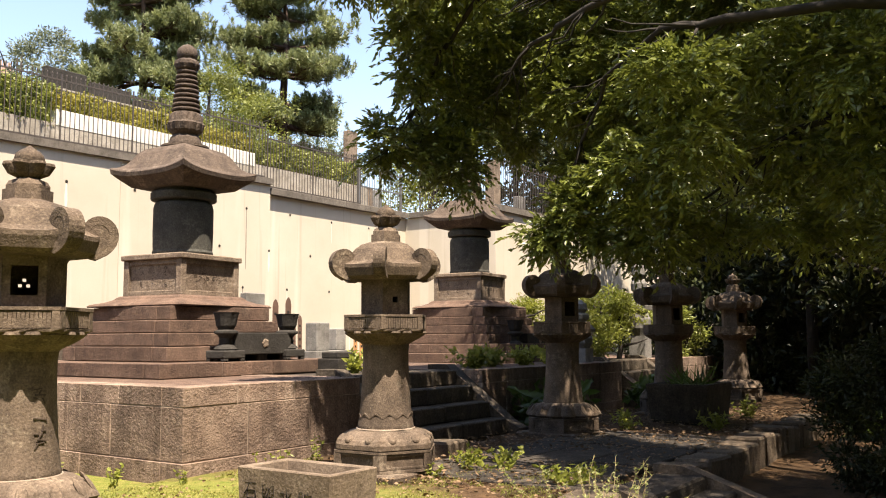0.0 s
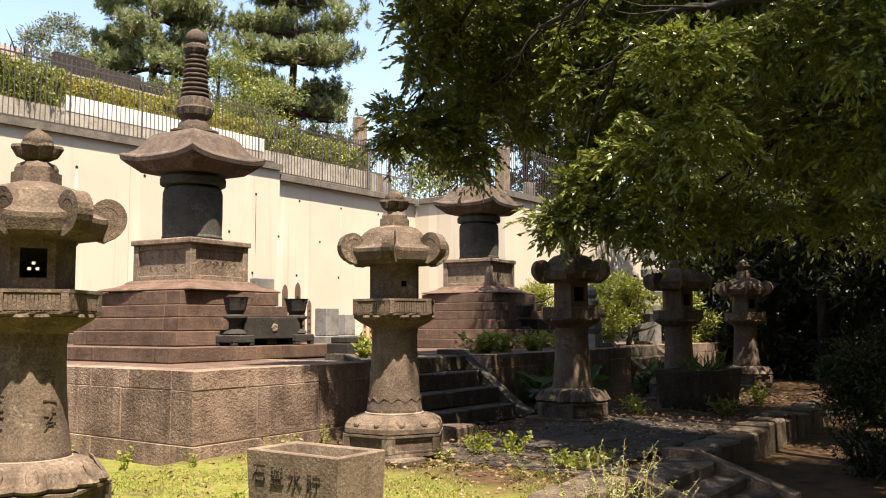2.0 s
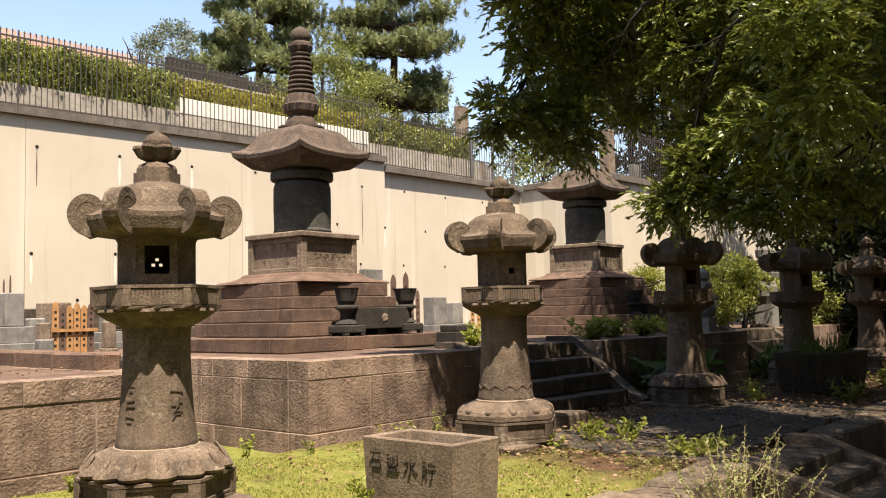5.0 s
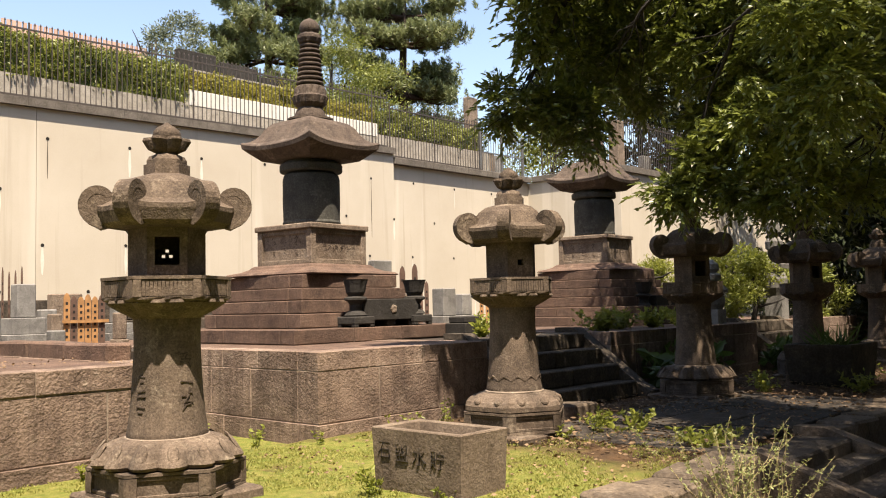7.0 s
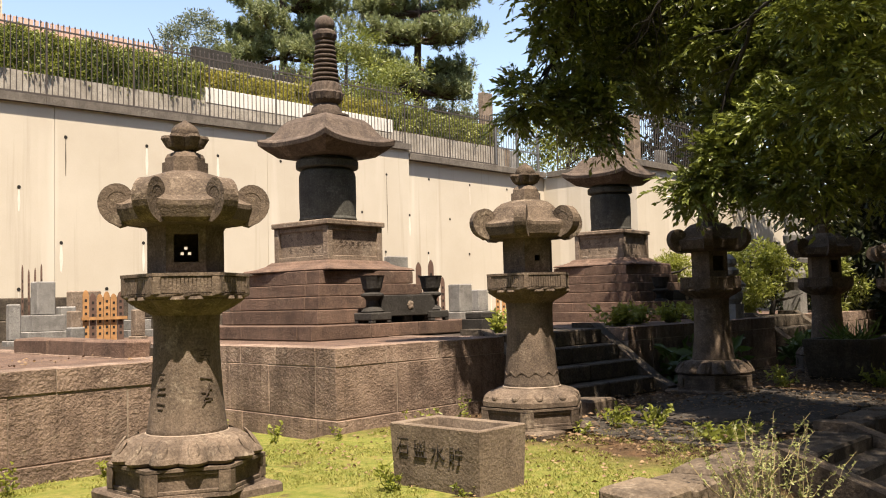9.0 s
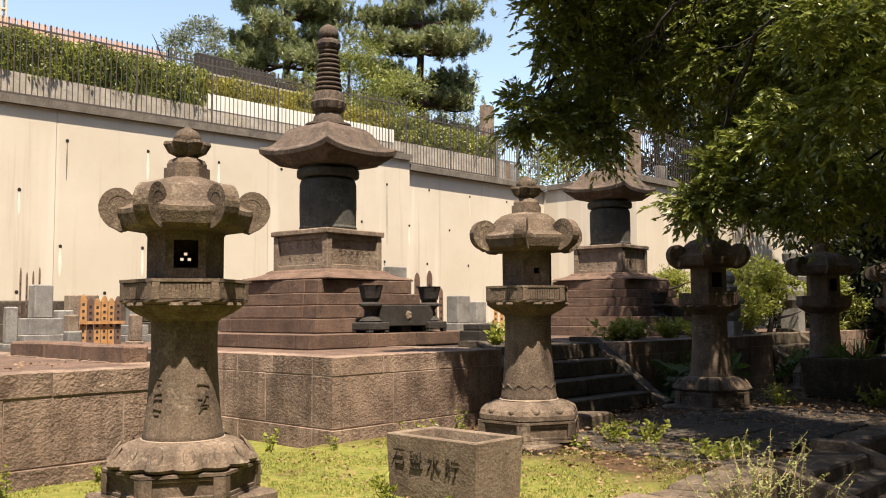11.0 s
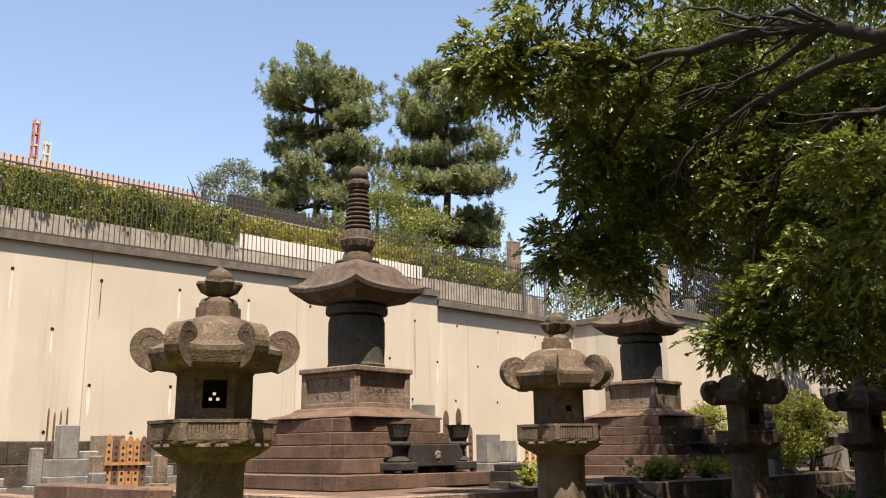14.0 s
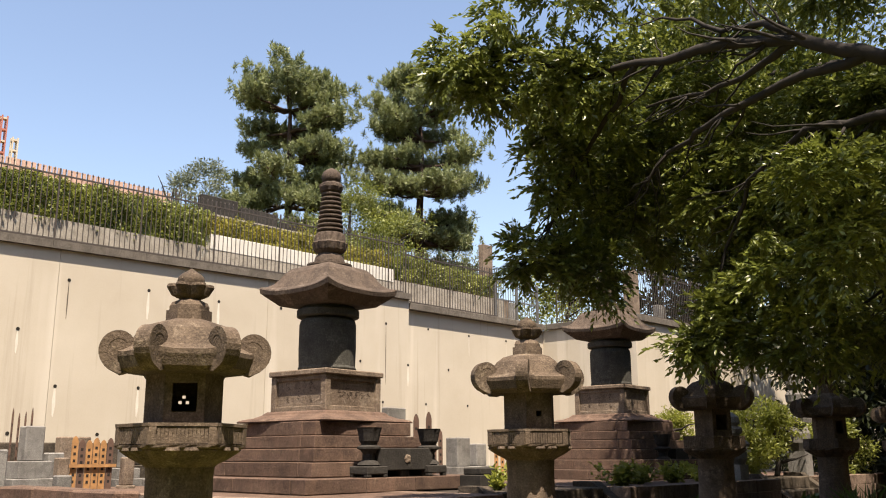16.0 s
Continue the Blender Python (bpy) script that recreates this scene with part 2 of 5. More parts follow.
# ---- ground ----
def build_ground():
    bm = bmesh.new()
    xs = [-400, -60, -20] + [-6 + 0.4 * k for k in range(96)] + [40, 90, 400]
    ys = [-400, -60, -20] + [-8 + 0.4 * k for k in range(74)] + [40, 90, 400]
    rows = []
    for y in ys:
        row = []
        for x in xs:
            z = 0.05 * (noise.noise((x * 0.5, y * 0.5, 0)) + 0.4 * noise.noise((x * 2, y * 2, 3)))
            # the yard falls away beyond the kerb, towards the trees
            drop = min(max((4.05 + 0.035 * (x - 6.5) - y) / 0.25, 0), 1) * min(max((x - 6.4) / 0.3, 0), 1)
            z -= 0.32 * drop
            if y > 8.8 and x < 60:
                z = -0.1
            row.append(bm.verts.new((x, y, z)))
        rows.append(row)
    for a, b in zip(rows, rows[1:]):
        for k in range(len(xs) - 1):
            bm.faces.new((a[k], a[k + 1], b[k + 1], b[k]))
    tagged(part("ground", bm, GROUND, None, smooth=True), "mossy turf with bare brown earth under trees", "ground", kind="structure")


build_ground()


# ---- retaining wall and terrace ----
WALL_Y, WALL_JOG_X, WALL_NEAR_Y, KINK_X = 19.6, 26.1, 15.85, 19.15


def coping_z(x):
    return 6.165 + 0.016 * x if x < KINK_X + 0.001 else 6.2


def build_wall():
    west = tagged(new("wall_north"), "cream concrete retaining wall with stained tie holes", "wall", kind="structure")

    def slab(x0, x1, y, top0, top1, name="panel"):
        bm = bmesh.new()
        pts = [(x0, y, -0.2), (x1, y, -0.2), (x1, y, top1), (x0, y, top0)]
        loft(bm, [pts, [(a, b + 0.6, c) for a, b, c in pts]])
        return part(name, bm, CONCRETE, west)

    marks = [-30, -12, -3, 2.55, 8.3, 13.9, KINK_X]
    for a, b in zip(marks, marks[1:]):
        slab(a + 0.006, b - 0.006, WALL_Y, coping_z(a) - 0.19, coping_z(b) - 0.19)
    slab(KINK_X + 0.006, WALL_JOG_X, WALL_Y + 0.12, 5.99, 5.99)
    part("panel", box(WALL_JOG_X, WALL_JOG_X + 0.6, WALL_NEAR_Y, WALL_Y + 0.65, -0.2, 5.99), CONCRETE, west)
    part("panel", box(WALL_JOG_X + 0.6, 70, WALL_NEAR_Y, WALL_NEAR_Y + 0.6, -0.2, 5.99), CONCRETE, west)
    # coping
    cope = tagged(new("trim"), "weathered grey concrete coping on the wall", "coping", kind="structure")
    marks = [-30, -20, -10] + [-3 + 2.215 * k for k in range(11)]
    marks[-1] = KINK_X
    for a, b in zip(marks, marks[1:]):
        bm = bmesh.new()
        pts = [(a + 0.004, WALL_Y - 0.1, coping_z(a) - 0.186), (b - 0.004, WALL_Y - 0.1, coping_z(b) - 0.186), (b - 0.004, WALL_Y - 0.1, coping_z(b)), (a + 0.004, WALL_Y - 0.1, coping_z(a))]
        loft(bm, [pts, [(x, y + 0.85, z) for x, y, z in pts]])
        part("coping_slab", bm, COPING, cope)
    for a, b in zip(*(lambda m: (m, m[1:]))([KINK_X + 0.002 + 1.735 * k for k in range(5)])):
        part("coping_slab", box(a + 0.004, b - 0.004, WALL_Y - 0.05, WALL_Y + 0.7, 5.994, 6.2, 0.01), COPING, cope)
    part("coping_slab", box(WALL_JOG_X - 0.1, WALL_JOG_X + 0.7, WALL_NEAR_Y - 0.1, WALL_Y - 0.12, 5.994, 6.2, 0.01), COPING, cope)
    for k in range(14):
        a = WALL_JOG_X + 0.71 + 2.2 * k
        part("coping_slab", box(a, a + 2.192, WALL_NEAR_Y - 0.1, WALL_NEAR_Y + 0.7, 5.994, 6.2, 0.01), COPING, cope)
    # tie holes, staggered, each with a run of lime or dirt below
    rnd = random.Random(5)
    top = bmesh.new()
    loft(top, [[(x, 0.0, z) for x, z, _ in ngon(8, 0.036, 0)], [(x, -0.004, z) for x, z, _ in ngon(8, 0.042, 0)]])
    hole = mesh_of(top, "tie_hole", HOLE)
    for z, shift in ((5.45, 0.0), (4.25, -1.0), (3.13, -0.1), (2.08, -1.0)):
        for k in range(-3, 12):
            x = 8.54 + 1.93 * k + shift
            if x > 25.6:
                continue
            ob = new("tie_hole", hole)
            ob.parent = west
            ob.location = (x, WALL_Y - 0.002 + (0.12 if x > KINK_X else 0), z + rnd.uniform(-0.03, 0.03))
            if rnd.random() < 0.75:
                bm = bmesh.new()
                w, h = rnd.uniform(0.008, 0.045), rnd.uniform(0.5, 1.9)
                y = WALL_Y - 0.004 + (0.12 if x > KINK_X else 0)
                vs = [bm.verts.new(p) for p in ((x - w * 0.4, y, z - 0.02), (x + w * 0.4, y, z - 0.02), (x + w, y, z - h * 0.6), (x + 0.3 * w, y, z - h), (x - 0.5 * w, y, z - h * 0.95), (x - w, y, z - h * 0.5))]
                bm.faces.new(vs[::-1])
                part("stain", bm, PALESTREAK if rnd.random() < 0.6 or w > 0.022 else DARKSTREAK, west)


build_wall()


def build_terrace():
    bm = box(-30, WALL_JOG_X + 0.3, WALL_Y + 0.66, 140, 5.2, 5.95)
    add_box(bm, WALL_JOG_X + 0.3, 90, WALL_NEAR_Y + 0.62, 140, 5.2, 5.94)
    tagged(part("ground", bm, GROUND), "raised earth terrace above the retaining wall", "terrace", kind="structure")
    kerb = tagged(new("wall_parapet"), "low white plastered parapet behind the railings", "parapet", kind="structure")
    part("panel", box(-30, 12.66, 20.6, 20.85, 5.9, 7.06), PARAPET, kerb)
    part("panel", box(12.66, 19.4, 20.57, 20.85, 5.9, 7.0, 0.01), PARAPET, kerb)
    part("upper_panel", box(12.66, 19.4, 20.56, 20.85, 7.004, 7.42, 0.01), WHITEWASH, kerb)
    part("panel", box(19.4, 25.0, 20.6, 20.85, 5.9, 7.1), PARAPET, kerb)


build_terrace()


def build_fence():
    fence = tagged(new("fence"), "dark brown iron picket railings along the wall top", "fence")
    picket = mesh_of(loft(bmesh.new(), [ngon(6, 0.012, 0.0), ngon(6, 0.012, 1.69), ngon(6, 0.019, 1.695), ngon(6, 0.019, 1.72), ngon(6, 0.004, 1.755)]), "picket", IRON)
    post = mesh_of(box(-0.018, 0.018, -0.018, 0.018, 0, 1.74, 0.004), "post", IRON)

    def run(p, q, step=0.128):
        length = math.dist(p, q)
        count = round(length / step)
        for k in range(count + 1):
            u = k / count
            x, y = p[0] + u * (q[0] - p[0]), p[1] + u * (q[1] - p[1])
            ob = new("post" if k % 16 == 0 else "picket", post if k % 16 == 0 else picket)
            ob.parent = fence
            ob.location = (x, y, coping_z(x))
        for h in (0.09, 1.58):
            bm = bmesh.new()
            dx, dy = (q[0] - p[0]) / length, (q[1] - p[1]) / length
            a, b = (p[0], p[1], coping_z(p[0]) + h), (q[0], q[1], coping_z(q[0] - 0.001) + h)
            loft(bm, [[(c[0] - dy * s * 0.014, c[1] + dx * s * 0.014, c[2] + t * 0.018) for s, t in ((-1, -1), (1, -1), (1, 1), (-1, 1))] for c in (a, b)])
            part("rail", bm, IRON, fence)

    run((0.0, WALL_Y + 0.2), (KINK_X - 0.05, WALL_Y + 0.2))
    run((KINK_X + 0.1, WALL_Y + 0.25), (23.7, WALL_Y + 0.25))
    run((26.3, 19.2), (26.3, WALL_NEAR_Y + 0.2))
    run((26.4, WALL_NEAR_Y + 0.2), (34.5, WALL_NEAR_Y + 0.2))


build_fence()


# ---- stone platforms ----
PLAT_Y = 8.65


def build_platform(name, x0, x1, sides, label, seed, y1=17.0):
    p = tagged(new(name), label, "platform", kind="structure")
    part("core", box(x0 + 0.06, x1 - 0.06, PLAT_Y + 0.06, y1, -0.2, 1.045), BROWN, p)
    part("mortar", box(x0 + 0.009, x1 - 0.009, PLAT_Y + 0.009, y1 - 0.01, -0.15, 1.038), MORTAR, p)
    course(p, x0 - 0.02, x1 + 0.02, PLAT_Y - 0.03, y1, -0.12, 0.17, sides, ROUGH, (1.3, 2.0), seed=seed)
    course(p, x0, x1, PLAT_Y, y1, 0.17, 0.817, sides, ROUGH, (0.8, 1.3), seed=seed + 1)
    course(p, x0, x1, PLAT_Y, y1, 0.817, 1.06, sides, ROUGH, (0.75, 1.15), seed=seed + 2)
    return p


build_platform("wall_platform_east", 7.12, 10.35, "SWE", "rough brown stone block tomb platform", 11)
build_platform("wall_platform_west", -14.0, 5.25, "SE", "rough brown stone block platform beside the tombs", 21)
build_platform("wall_platform_far", 13.75, 19.9, "SWE", "dark stained stone block tomb platform with ferns", 31)


# ---- treasure towers ----
def build_tower(x, y):
    t = thing("stone_pagoda", x, y, 0, "tall brown stone memorial pagoda on stepped block base", "pagoda", "stone pagodas")
    tiers = ((1.93, 1.05, 1.277), (1.37, 1.277, 1.515), (1.275, 1.515, 1.73), (1.185, 1.73, 1.935), (1.075, 1.935, 2.165))
    for n, (h, z0, z1) in enumerate(tiers):
        step = new("step")
        step.parent = t
        part("core", box(-h + 0.05, h - 0.05, -h + 0.05, h - 0.05, z0, z1 - 0.006), BROWN, step)
        part("mortar", box(-h + 0.022, h - 0.022, -h + 0.022, h - 0.022, z0 + 0.002, z1 - 0.016), MORTAR, step)
        course(step, -h, h, -h, h, z0, z1, "SWNE", BROWN, (0.9, 1.5), 0.35, 0.014, 0.009, "stone_block", 50 + n, 0.008)
    # petalled slab under the box
    rings = []
    for h, z in ((1.085, 2.165), (1.095, 2.185), (1.06, 2.215), (0.9, 2.25), (0.79, 2.30), (0.765, 2.33), (0.72, 2.36)):
        ring = []
        for k in range(48):
            s, u = divmod(k, 12)
            a, c = -h + 2 * h * u / 12, -h
            scallop = 0.012 if (k % 2 and h > 1.0) else 0.0
            c += scallop
            ring.append(((a, c, z), (-c, a, z), (-a, -c, z), (c, -a, z))[s])
        rings.append(ring)
    part("lotus_slab", loft(bmesh.new(), rings), BROWN, t)
    box_part = part("pedestal", box(-0.635, 0.635, -0.635, 0.635, 2.33, 3.0, 0.005), TAN, t)
    for sx in (-1, 1):
        for sy in (-1, 1):
            part("corner_pilaster", box(sx * 0.625 - 0.062, sx * 0.625 + 0.062, sy * 0.625 - 0.062, sy * 0.625 + 0.062, 2.36, 2.962, 0.008), TAN, box_part)
    for k in range(4):
        turn = Matrix.Rotation(k * math.pi / 2, 4, "Z")
        for z0, z1, out in ((2.352, 2.44, 0.04), (2.88, 2.962, 0.03)):
            bm = box(-0.562, 0.562, -0.635 - out, -0.6, z0, z1, 0.006)
            bmesh.ops.transform(bm, matrix=turn, verts=bm.verts)
            part("frame_rail", bm, TAN, box_part)
    rnd = random.Random(6)
    for k in range(26):
        u, z = rnd.uniform(-0.42, 0.42), 2.66 + rnd.gauss(0, 0.035)
        bm = box(-rnd.uniform(0.015, 0.05), rnd.uniform(0.015, 0.05), -0.004, 0.002, -0.005, 0.005)
        bmesh.ops.transform(bm, matrix=Matrix.Translation((u, -0.635, z)) @ Matrix.Rotation(rnd.uniform(-0.7, 0.7), 4, "Y"), verts=bm.verts)
        part("carved_stroke", bm, CUT, box_part)
    for k in range(22):
        u, z = rnd.choice((-0.28, 0.02, 0.3)) + rnd.gauss(0, 0.02), rnd.uniform(2.48, 2.84)
        bm = box(-0.004, 0.002, -rnd.uniform(0.012, 0.035), rnd.uniform(0.012, 0.035), -0.005, 0.005)
        bmesh.ops.transform(bm, matrix=Matrix.Translation((-0.635, u, z)) @ Matrix.Rotation(rnd.uniform(-0.9, 0.9), 4, "X"), verts=bm.verts)
        part("carved_stroke", bm, CUT, box_part)
    part("cap_slab", box(-0.725, 0.725, -0.725, 0.725, 2.965, 3.06, 0.015), TAN, t)
    part("drum", turned(((0.5, 3.06), (0.515, 3.1), (0.52, 3.12), (0.505, 3.16), (0.515, 3.5), (0.512, 3.9), (0.49, 3.98), (0.43, 4.03), (0.40, 4.05)), 40), DRUM, t, smooth=False)
    part("collar", turned(((0.42, 4.03), (0.55, 4.04), (0.565, 4.06), (0.565, 4.16), (0.55, 4.18), (0.47, 4.19), (0.47, 4.28)), 32), DRUM, t)
    # square roof with lifted corners
    rings = []
    for h, z, lift in ((0.56, 4.235, 0.0), (0.62, 4.25, 0.0), (0.80, 4.36, 0.05), (0.87, 4.40, 0.08), (0.885, 4.47, 0.10), (0.87, 4.49, 0.10), (0.79, 4.545, 0.05), (0.70, 4.63, 0.02), (0.63, 4.74, 0.0), (0.57, 4.85, 0.0), (0.48, 4.94, 0.0), (0.36, 4.985, 0.0)):
        ring = []
        for k in range(64):
            s, u = divmod(k, 16)
            q = -1 + 2 * u / 16
            bow = 1 - 0.045 * (1 - q * q) * (1 if h > 0.7 else 0)
            a, c, zz = q * h, -h * bow, z + lift * abs(q) ** 3
            ring.append(((a, c, zz), (-c, a, zz), (-a, -c, zz), (c, -a, zz))[s])
        rings.append(ring)
    part("roof", loft(bmesh.new(), rings), ROOF, t)
    spire = new("spire")
    spire.parent = t
    part("spire_base", turned(((0.42, 4.985), (0.42, 5.02), (0.29, 5.04), (0.28, 5.1), (0.26, 5.17), (0.2, 5.24)), 24), ROOF, spire)
    part("lotus", turned(((0.2, 5.22), (0.24, 5.25), (0.3, 5.3), (0.335, 5.42), (0.3, 5.45), (0.29, 5.55), (0.27, 5.6), (0.24, 5.62)), 48, 0, 12, 0.04, (0, 0, 0.6, 1, 0.6, 1, 0.6, 0)), ROOF, spire)
    for k in range(9):
        r, z = 0.252 - 0.0085 * k, 5.635 + 0.0865 * k
        part("ring", turned(((r - 0.05, z - 0.012), (r - 0.05, z + 0.012), (r - 0.008, z + 0.02), (r, z + 0.042), (r - 0.008, z + 0.064), (r - 0.05, z + 0.074)), 28), ROOF, spire)
    part("lotus", turned(((0.15, 6.4), (0.2, 6.43), (0.232, 6.5), (0.225, 6.56), (0.16, 6.6), (0.15, 6.62)), 32, 0, 8, 0.02, (0, 0.5, 1, 1, 0.5, 0)), ROOF, spire)
    part("jewel", turned(((0.14, 6.6), (0.175, 6.65), (0.185, 6.72), (0.16, 6.8), (0.1, 6.855), (0.03, 6.89), (0.005, 6.9)), 24), ROOF, spire, smooth=True)
    for ob in t.children:
        if ob.name.split(".")[0] in ("lotus_slab", "pedestal", "cap_slab", "roof"):
            ob.matrix_basis = Matrix.Rotation(radians(5), 4, "Z")
    return t


TOWER = build_tower(10.31, 12.67)
TOWER2 = copy_thing(TOWER, pose(19.6, 12.7, 0.21))
footing = new("step")
footing.parent = TOWER2
part("core", box(-2.2, 2.2, -2.2, 2.2, 0.8, 1.05), BROWN, footing)
course(footing, -2.25, 2.25, -2.25, 2.25, 0.84, 1.055, "SWNE", BROWN, (0.9, 1.5), 0.35, 0.008, 0.005, "stone_block", 77, 0.004)
tagged(TOWER2, "dark streaked stone memorial pagoda half hidden by foliage")


# ---- stone lanterns ----
HEX = math.pi / 2


def flat_edge(r, k, u):
    """A point on the edge k of a hexagon with corners on +y, at u from 0 to 1."""
    a, b = HEX + k * math.pi / 3, HEX + (k + 1) * math.pi / 3
    return Vector((r * (math.cos(a) * (1 - u) + math.cos(b) * u), r * (math.sin(a) * (1 - u) + math.sin(b) * u), 0))


def hexring(r, z, steps=8, lift=0.0, scallop=0.0):
    ring = []
    for k in range(6):
        for n in range(steps):
            u = n / steps
            p = flat_edge(r, k, u)
            q = abs(2 * u - 1)
            s = 1 - scallop * (1 - abs(math.sin(u * math.pi * 3)))
            ring.append((p.x * s, p.y * s, z + lift * q**4))
    return ring


def scroll():
    """A fern-curl corner of the roof: a tapering tongue that rolls up into a spiral, in the xz plane."""
    bm = bmesh.new()
    path, turns = [], 56
    for n in range(turns):
        u = n / (turns - 1)
        if u < 0.35:
            v = u / 0.35
            path.append((0.30 + 0.27 * v, 2.50 - 0.16 * v, 0.085, 0.07 - 0.025 * v))
        else:
            v = (u - 0.35) / 0.65
            a = -math.pi / 2 + v * 3.1 * math.pi
            r = 0.155 * (1 - 0.68 * v)
            path.append((0.585 + r * math.cos(a), 2.515 + r * math.sin(a), 0.075 - 0.012 * v, 0.042 * (1 - 0.45 * v)))
    rings = []
    for n, (x, z, w, h) in enumerate(path):
        x0, z0 = path[max(n - 1, 0)][:2]
        x1, z1 = path[min(n + 1, turns - 1)][:2]
        d = Vector((x1 - x0, z1 - z0)).normalized()
        up = Vector((-d.y, d.x)) * h
        rings.append([(x - up.x, -w, z - up.y), (x - up.x, w, z - up.y), (x + up.x, w, z + up.y), (x + up.x, -w, z + up.y)])
    loft(bm, rings)
    # the disc that fills the roll
    side = [(0.585 + 0.142 * math.cos(a), 2.515 + 0.142 * math.sin(a)) for a in [2 * math.pi * k / 32 for k in range(32)]]
    loft(bm, [[(x, -0.068, z) for x, z in side], [(x, 0.068, z) for x, z in side]])
    # the tongue's ridge, from the neck down to the roll
    ridge = [(0.20, 2.735, 0.04), (0.30, 2.735, 0.055), (0.38, 2.695, 0.065), (0.45, 2.635, 0.072), (0.50, 2.60, 0.078)]
    loft(bm, [[(x, -w, z - 0.2), (x, w, z - 0.2), (x, w * 0.8, z - 0.02), (x, w * 0.3, z), (x, -w * 0.3, z), (x, -w * 0.8, z - 0.02)] for x, z, w in ridge])
    bmesh.ops.recalc_face_normals(bm, faces=bm.faces)
    return bm


def pierced(wide, z0, z1, cells, thick):
    """One upright panel with square holes cut through it."""
    bm = bmesh.new()
    ys = sorted({-wide / 2, wide / 2, *[v for c in cells for v in c[:2]]})
    zs = sorted({z0, z1, *[v for c in cells for v in c[2:]]})
    grid = {(y, z): bm.verts.new((0.03, y, z)) for y in ys for z in zs}
    for a, b in zip(ys, ys[1:]):
        for c, d in zip(zs, zs[1:]):
            if not any(q[0] < (a + b) / 2 < q[1] and q[2] < (c + d) / 2 < q[3] for q in cells):
                bm.faces.new((grid[a, c], grid[b, c], grid[b, d], grid[a, d]))
    bm.normal_update()
    bmesh.ops.solidify(bm, geom=bm.faces[:], thickness=thick)
    return bm


def build_lantern(x, y, plain_foot=False):
    t = thing("stone_lantern", x, y, 0, "tall hexagonal stone lantern with curled roof corners", "lantern", "stone lanterns")
    part("slab", box(-0.6, 0.6, -0.56, 0.56, -0.08, 0.07, 0.025, 0.012), LANTERN, t)
    base = part("base", loft(bmesh.new(), [hexring(0.66, 0.07), hexring(0.655, 0.1), hexring(0.625, 0.105), hexring(0.625, 0.28), hexring(0.66, 0.285), hexring(0.66, 0.31)]), LANTERN, t)
    for k in range(6):
        mid, turn = flat_edge(0.625, k, 0.5), Matrix.Rotation(HEX + (k + 0.5) * math.pi / 3, 4, "Z")
        for u, w in ((-0.285, 0.05), (0.285, 0.05)):
            bm = box(-0.01, 0.028, u - w, u + w, 0.105, 0.28, 0.004)
            bmesh.ops.transform(bm, matrix=Matrix.Translation(mid) @ turn, verts=bm.verts)
            part("corner_post", bm, LANTERN, base)
        bm = box(-0.01, 0.018, -0.235, 0.235, 0.105, 0.135, 0.004)
        add_box(bm, -0.01, 0.018, -0.235, 0.235, 0.25, 0.28, 0.004)
        bmesh.ops.transform(bm, matrix=Matrix.Translation(mid) @ turn, verts=bm.verts)
        part("panel_rail", bm, LANTERN, base)
    if plain_foot:
        # a six-sided sloping foot with round bosses
        lotus = part("lotus_base", loft(bmesh.new(), [hexring(0.6, 0.31, 8, 0.0, 0.02), hexring(0.655, 0.325, 8, 0.0, 0.03), hexring(0.655, 0.375, 8, 0.01, 0.03), hexring(0.62, 0.42, 8, 0.02), hexring(0.54, 0.475, 8, 0.01), hexring(0.45, 0.51), hexring(0.36, 0.53)]), LANTERN, t)
        boss = mesh_of(turned(((0.055, -0.02), (0.055, 0.01), (0.04, 0.025), (0.015, 0.03)), 14), "boss", LANTERN)
        for k in range(6):
            for u in (0.25, 0.75):
                ob = new("boss", boss)
                ob.parent = lotus
                ob.matrix_basis = Matrix.Translation(flat_edge(0.61, k, u) * 0.97 + Vector((0, 0, 0.435))) @ Matrix.Rotation(HEX + (k + 0.5) * math.pi / 3, 4, "Z") @ Matrix.Rotation(0.75, 4, "Y")
        for k in range(12):
            a = 2 * math.pi * k / 12
            for s in (-1, 1):
                bar = box(-0.004, 0.006, -0.05, 0.05, -0.008, 0.008)
                b = a + s * 0.13
                bmesh.ops.transform(bar, matrix=Matrix.Translation((0.318 * math.cos(b), 0.318 * math.sin(b), 0.69)) @ Matrix.Rotation(b, 4, "Z") @ Matrix.Rotation(s * 0.6, 4, "X"), verts=bar.verts)
                part("zigzag_band", bar, LANTERN, t)
    else:
        lotus = part("lotus_base", turned(((0.54, 0.31), (0.62, 0.325), (0.64, 0.35), (0.62, 0.385), (0.55, 0.455), (0.455, 0.51), (0.385, 0.53), (0.36, 0.535)), 112, 0, 14, 0.095, (0.7, 1, 1, 1, 0.85, 0.6, 0.25, 0)), LANTERN, t, smooth=False)
        petal = mesh_of(turned(((0.012, 0.0), (0.05, 0.008), (0.062, 0.02), (0.05, 0.034), (0.012, 0.042)), 10), "petal", LANTERN)
        for k in range(14):
            a = 2 * math.pi * (k + 0.5) / 14
            ob = new("petal", petal)
            ob.parent = lotus
            ob.matrix_basis = Matrix.Translation((0.545 * math.cos(a), 0.545 * math.sin(a), 0.432)) @ Matrix.Rotation(a, 4, "Z") @ Matrix.Rotation(0.95, 4, "Y") @ Matrix.Diagonal((1.55, 0.8, 0.9, 1))
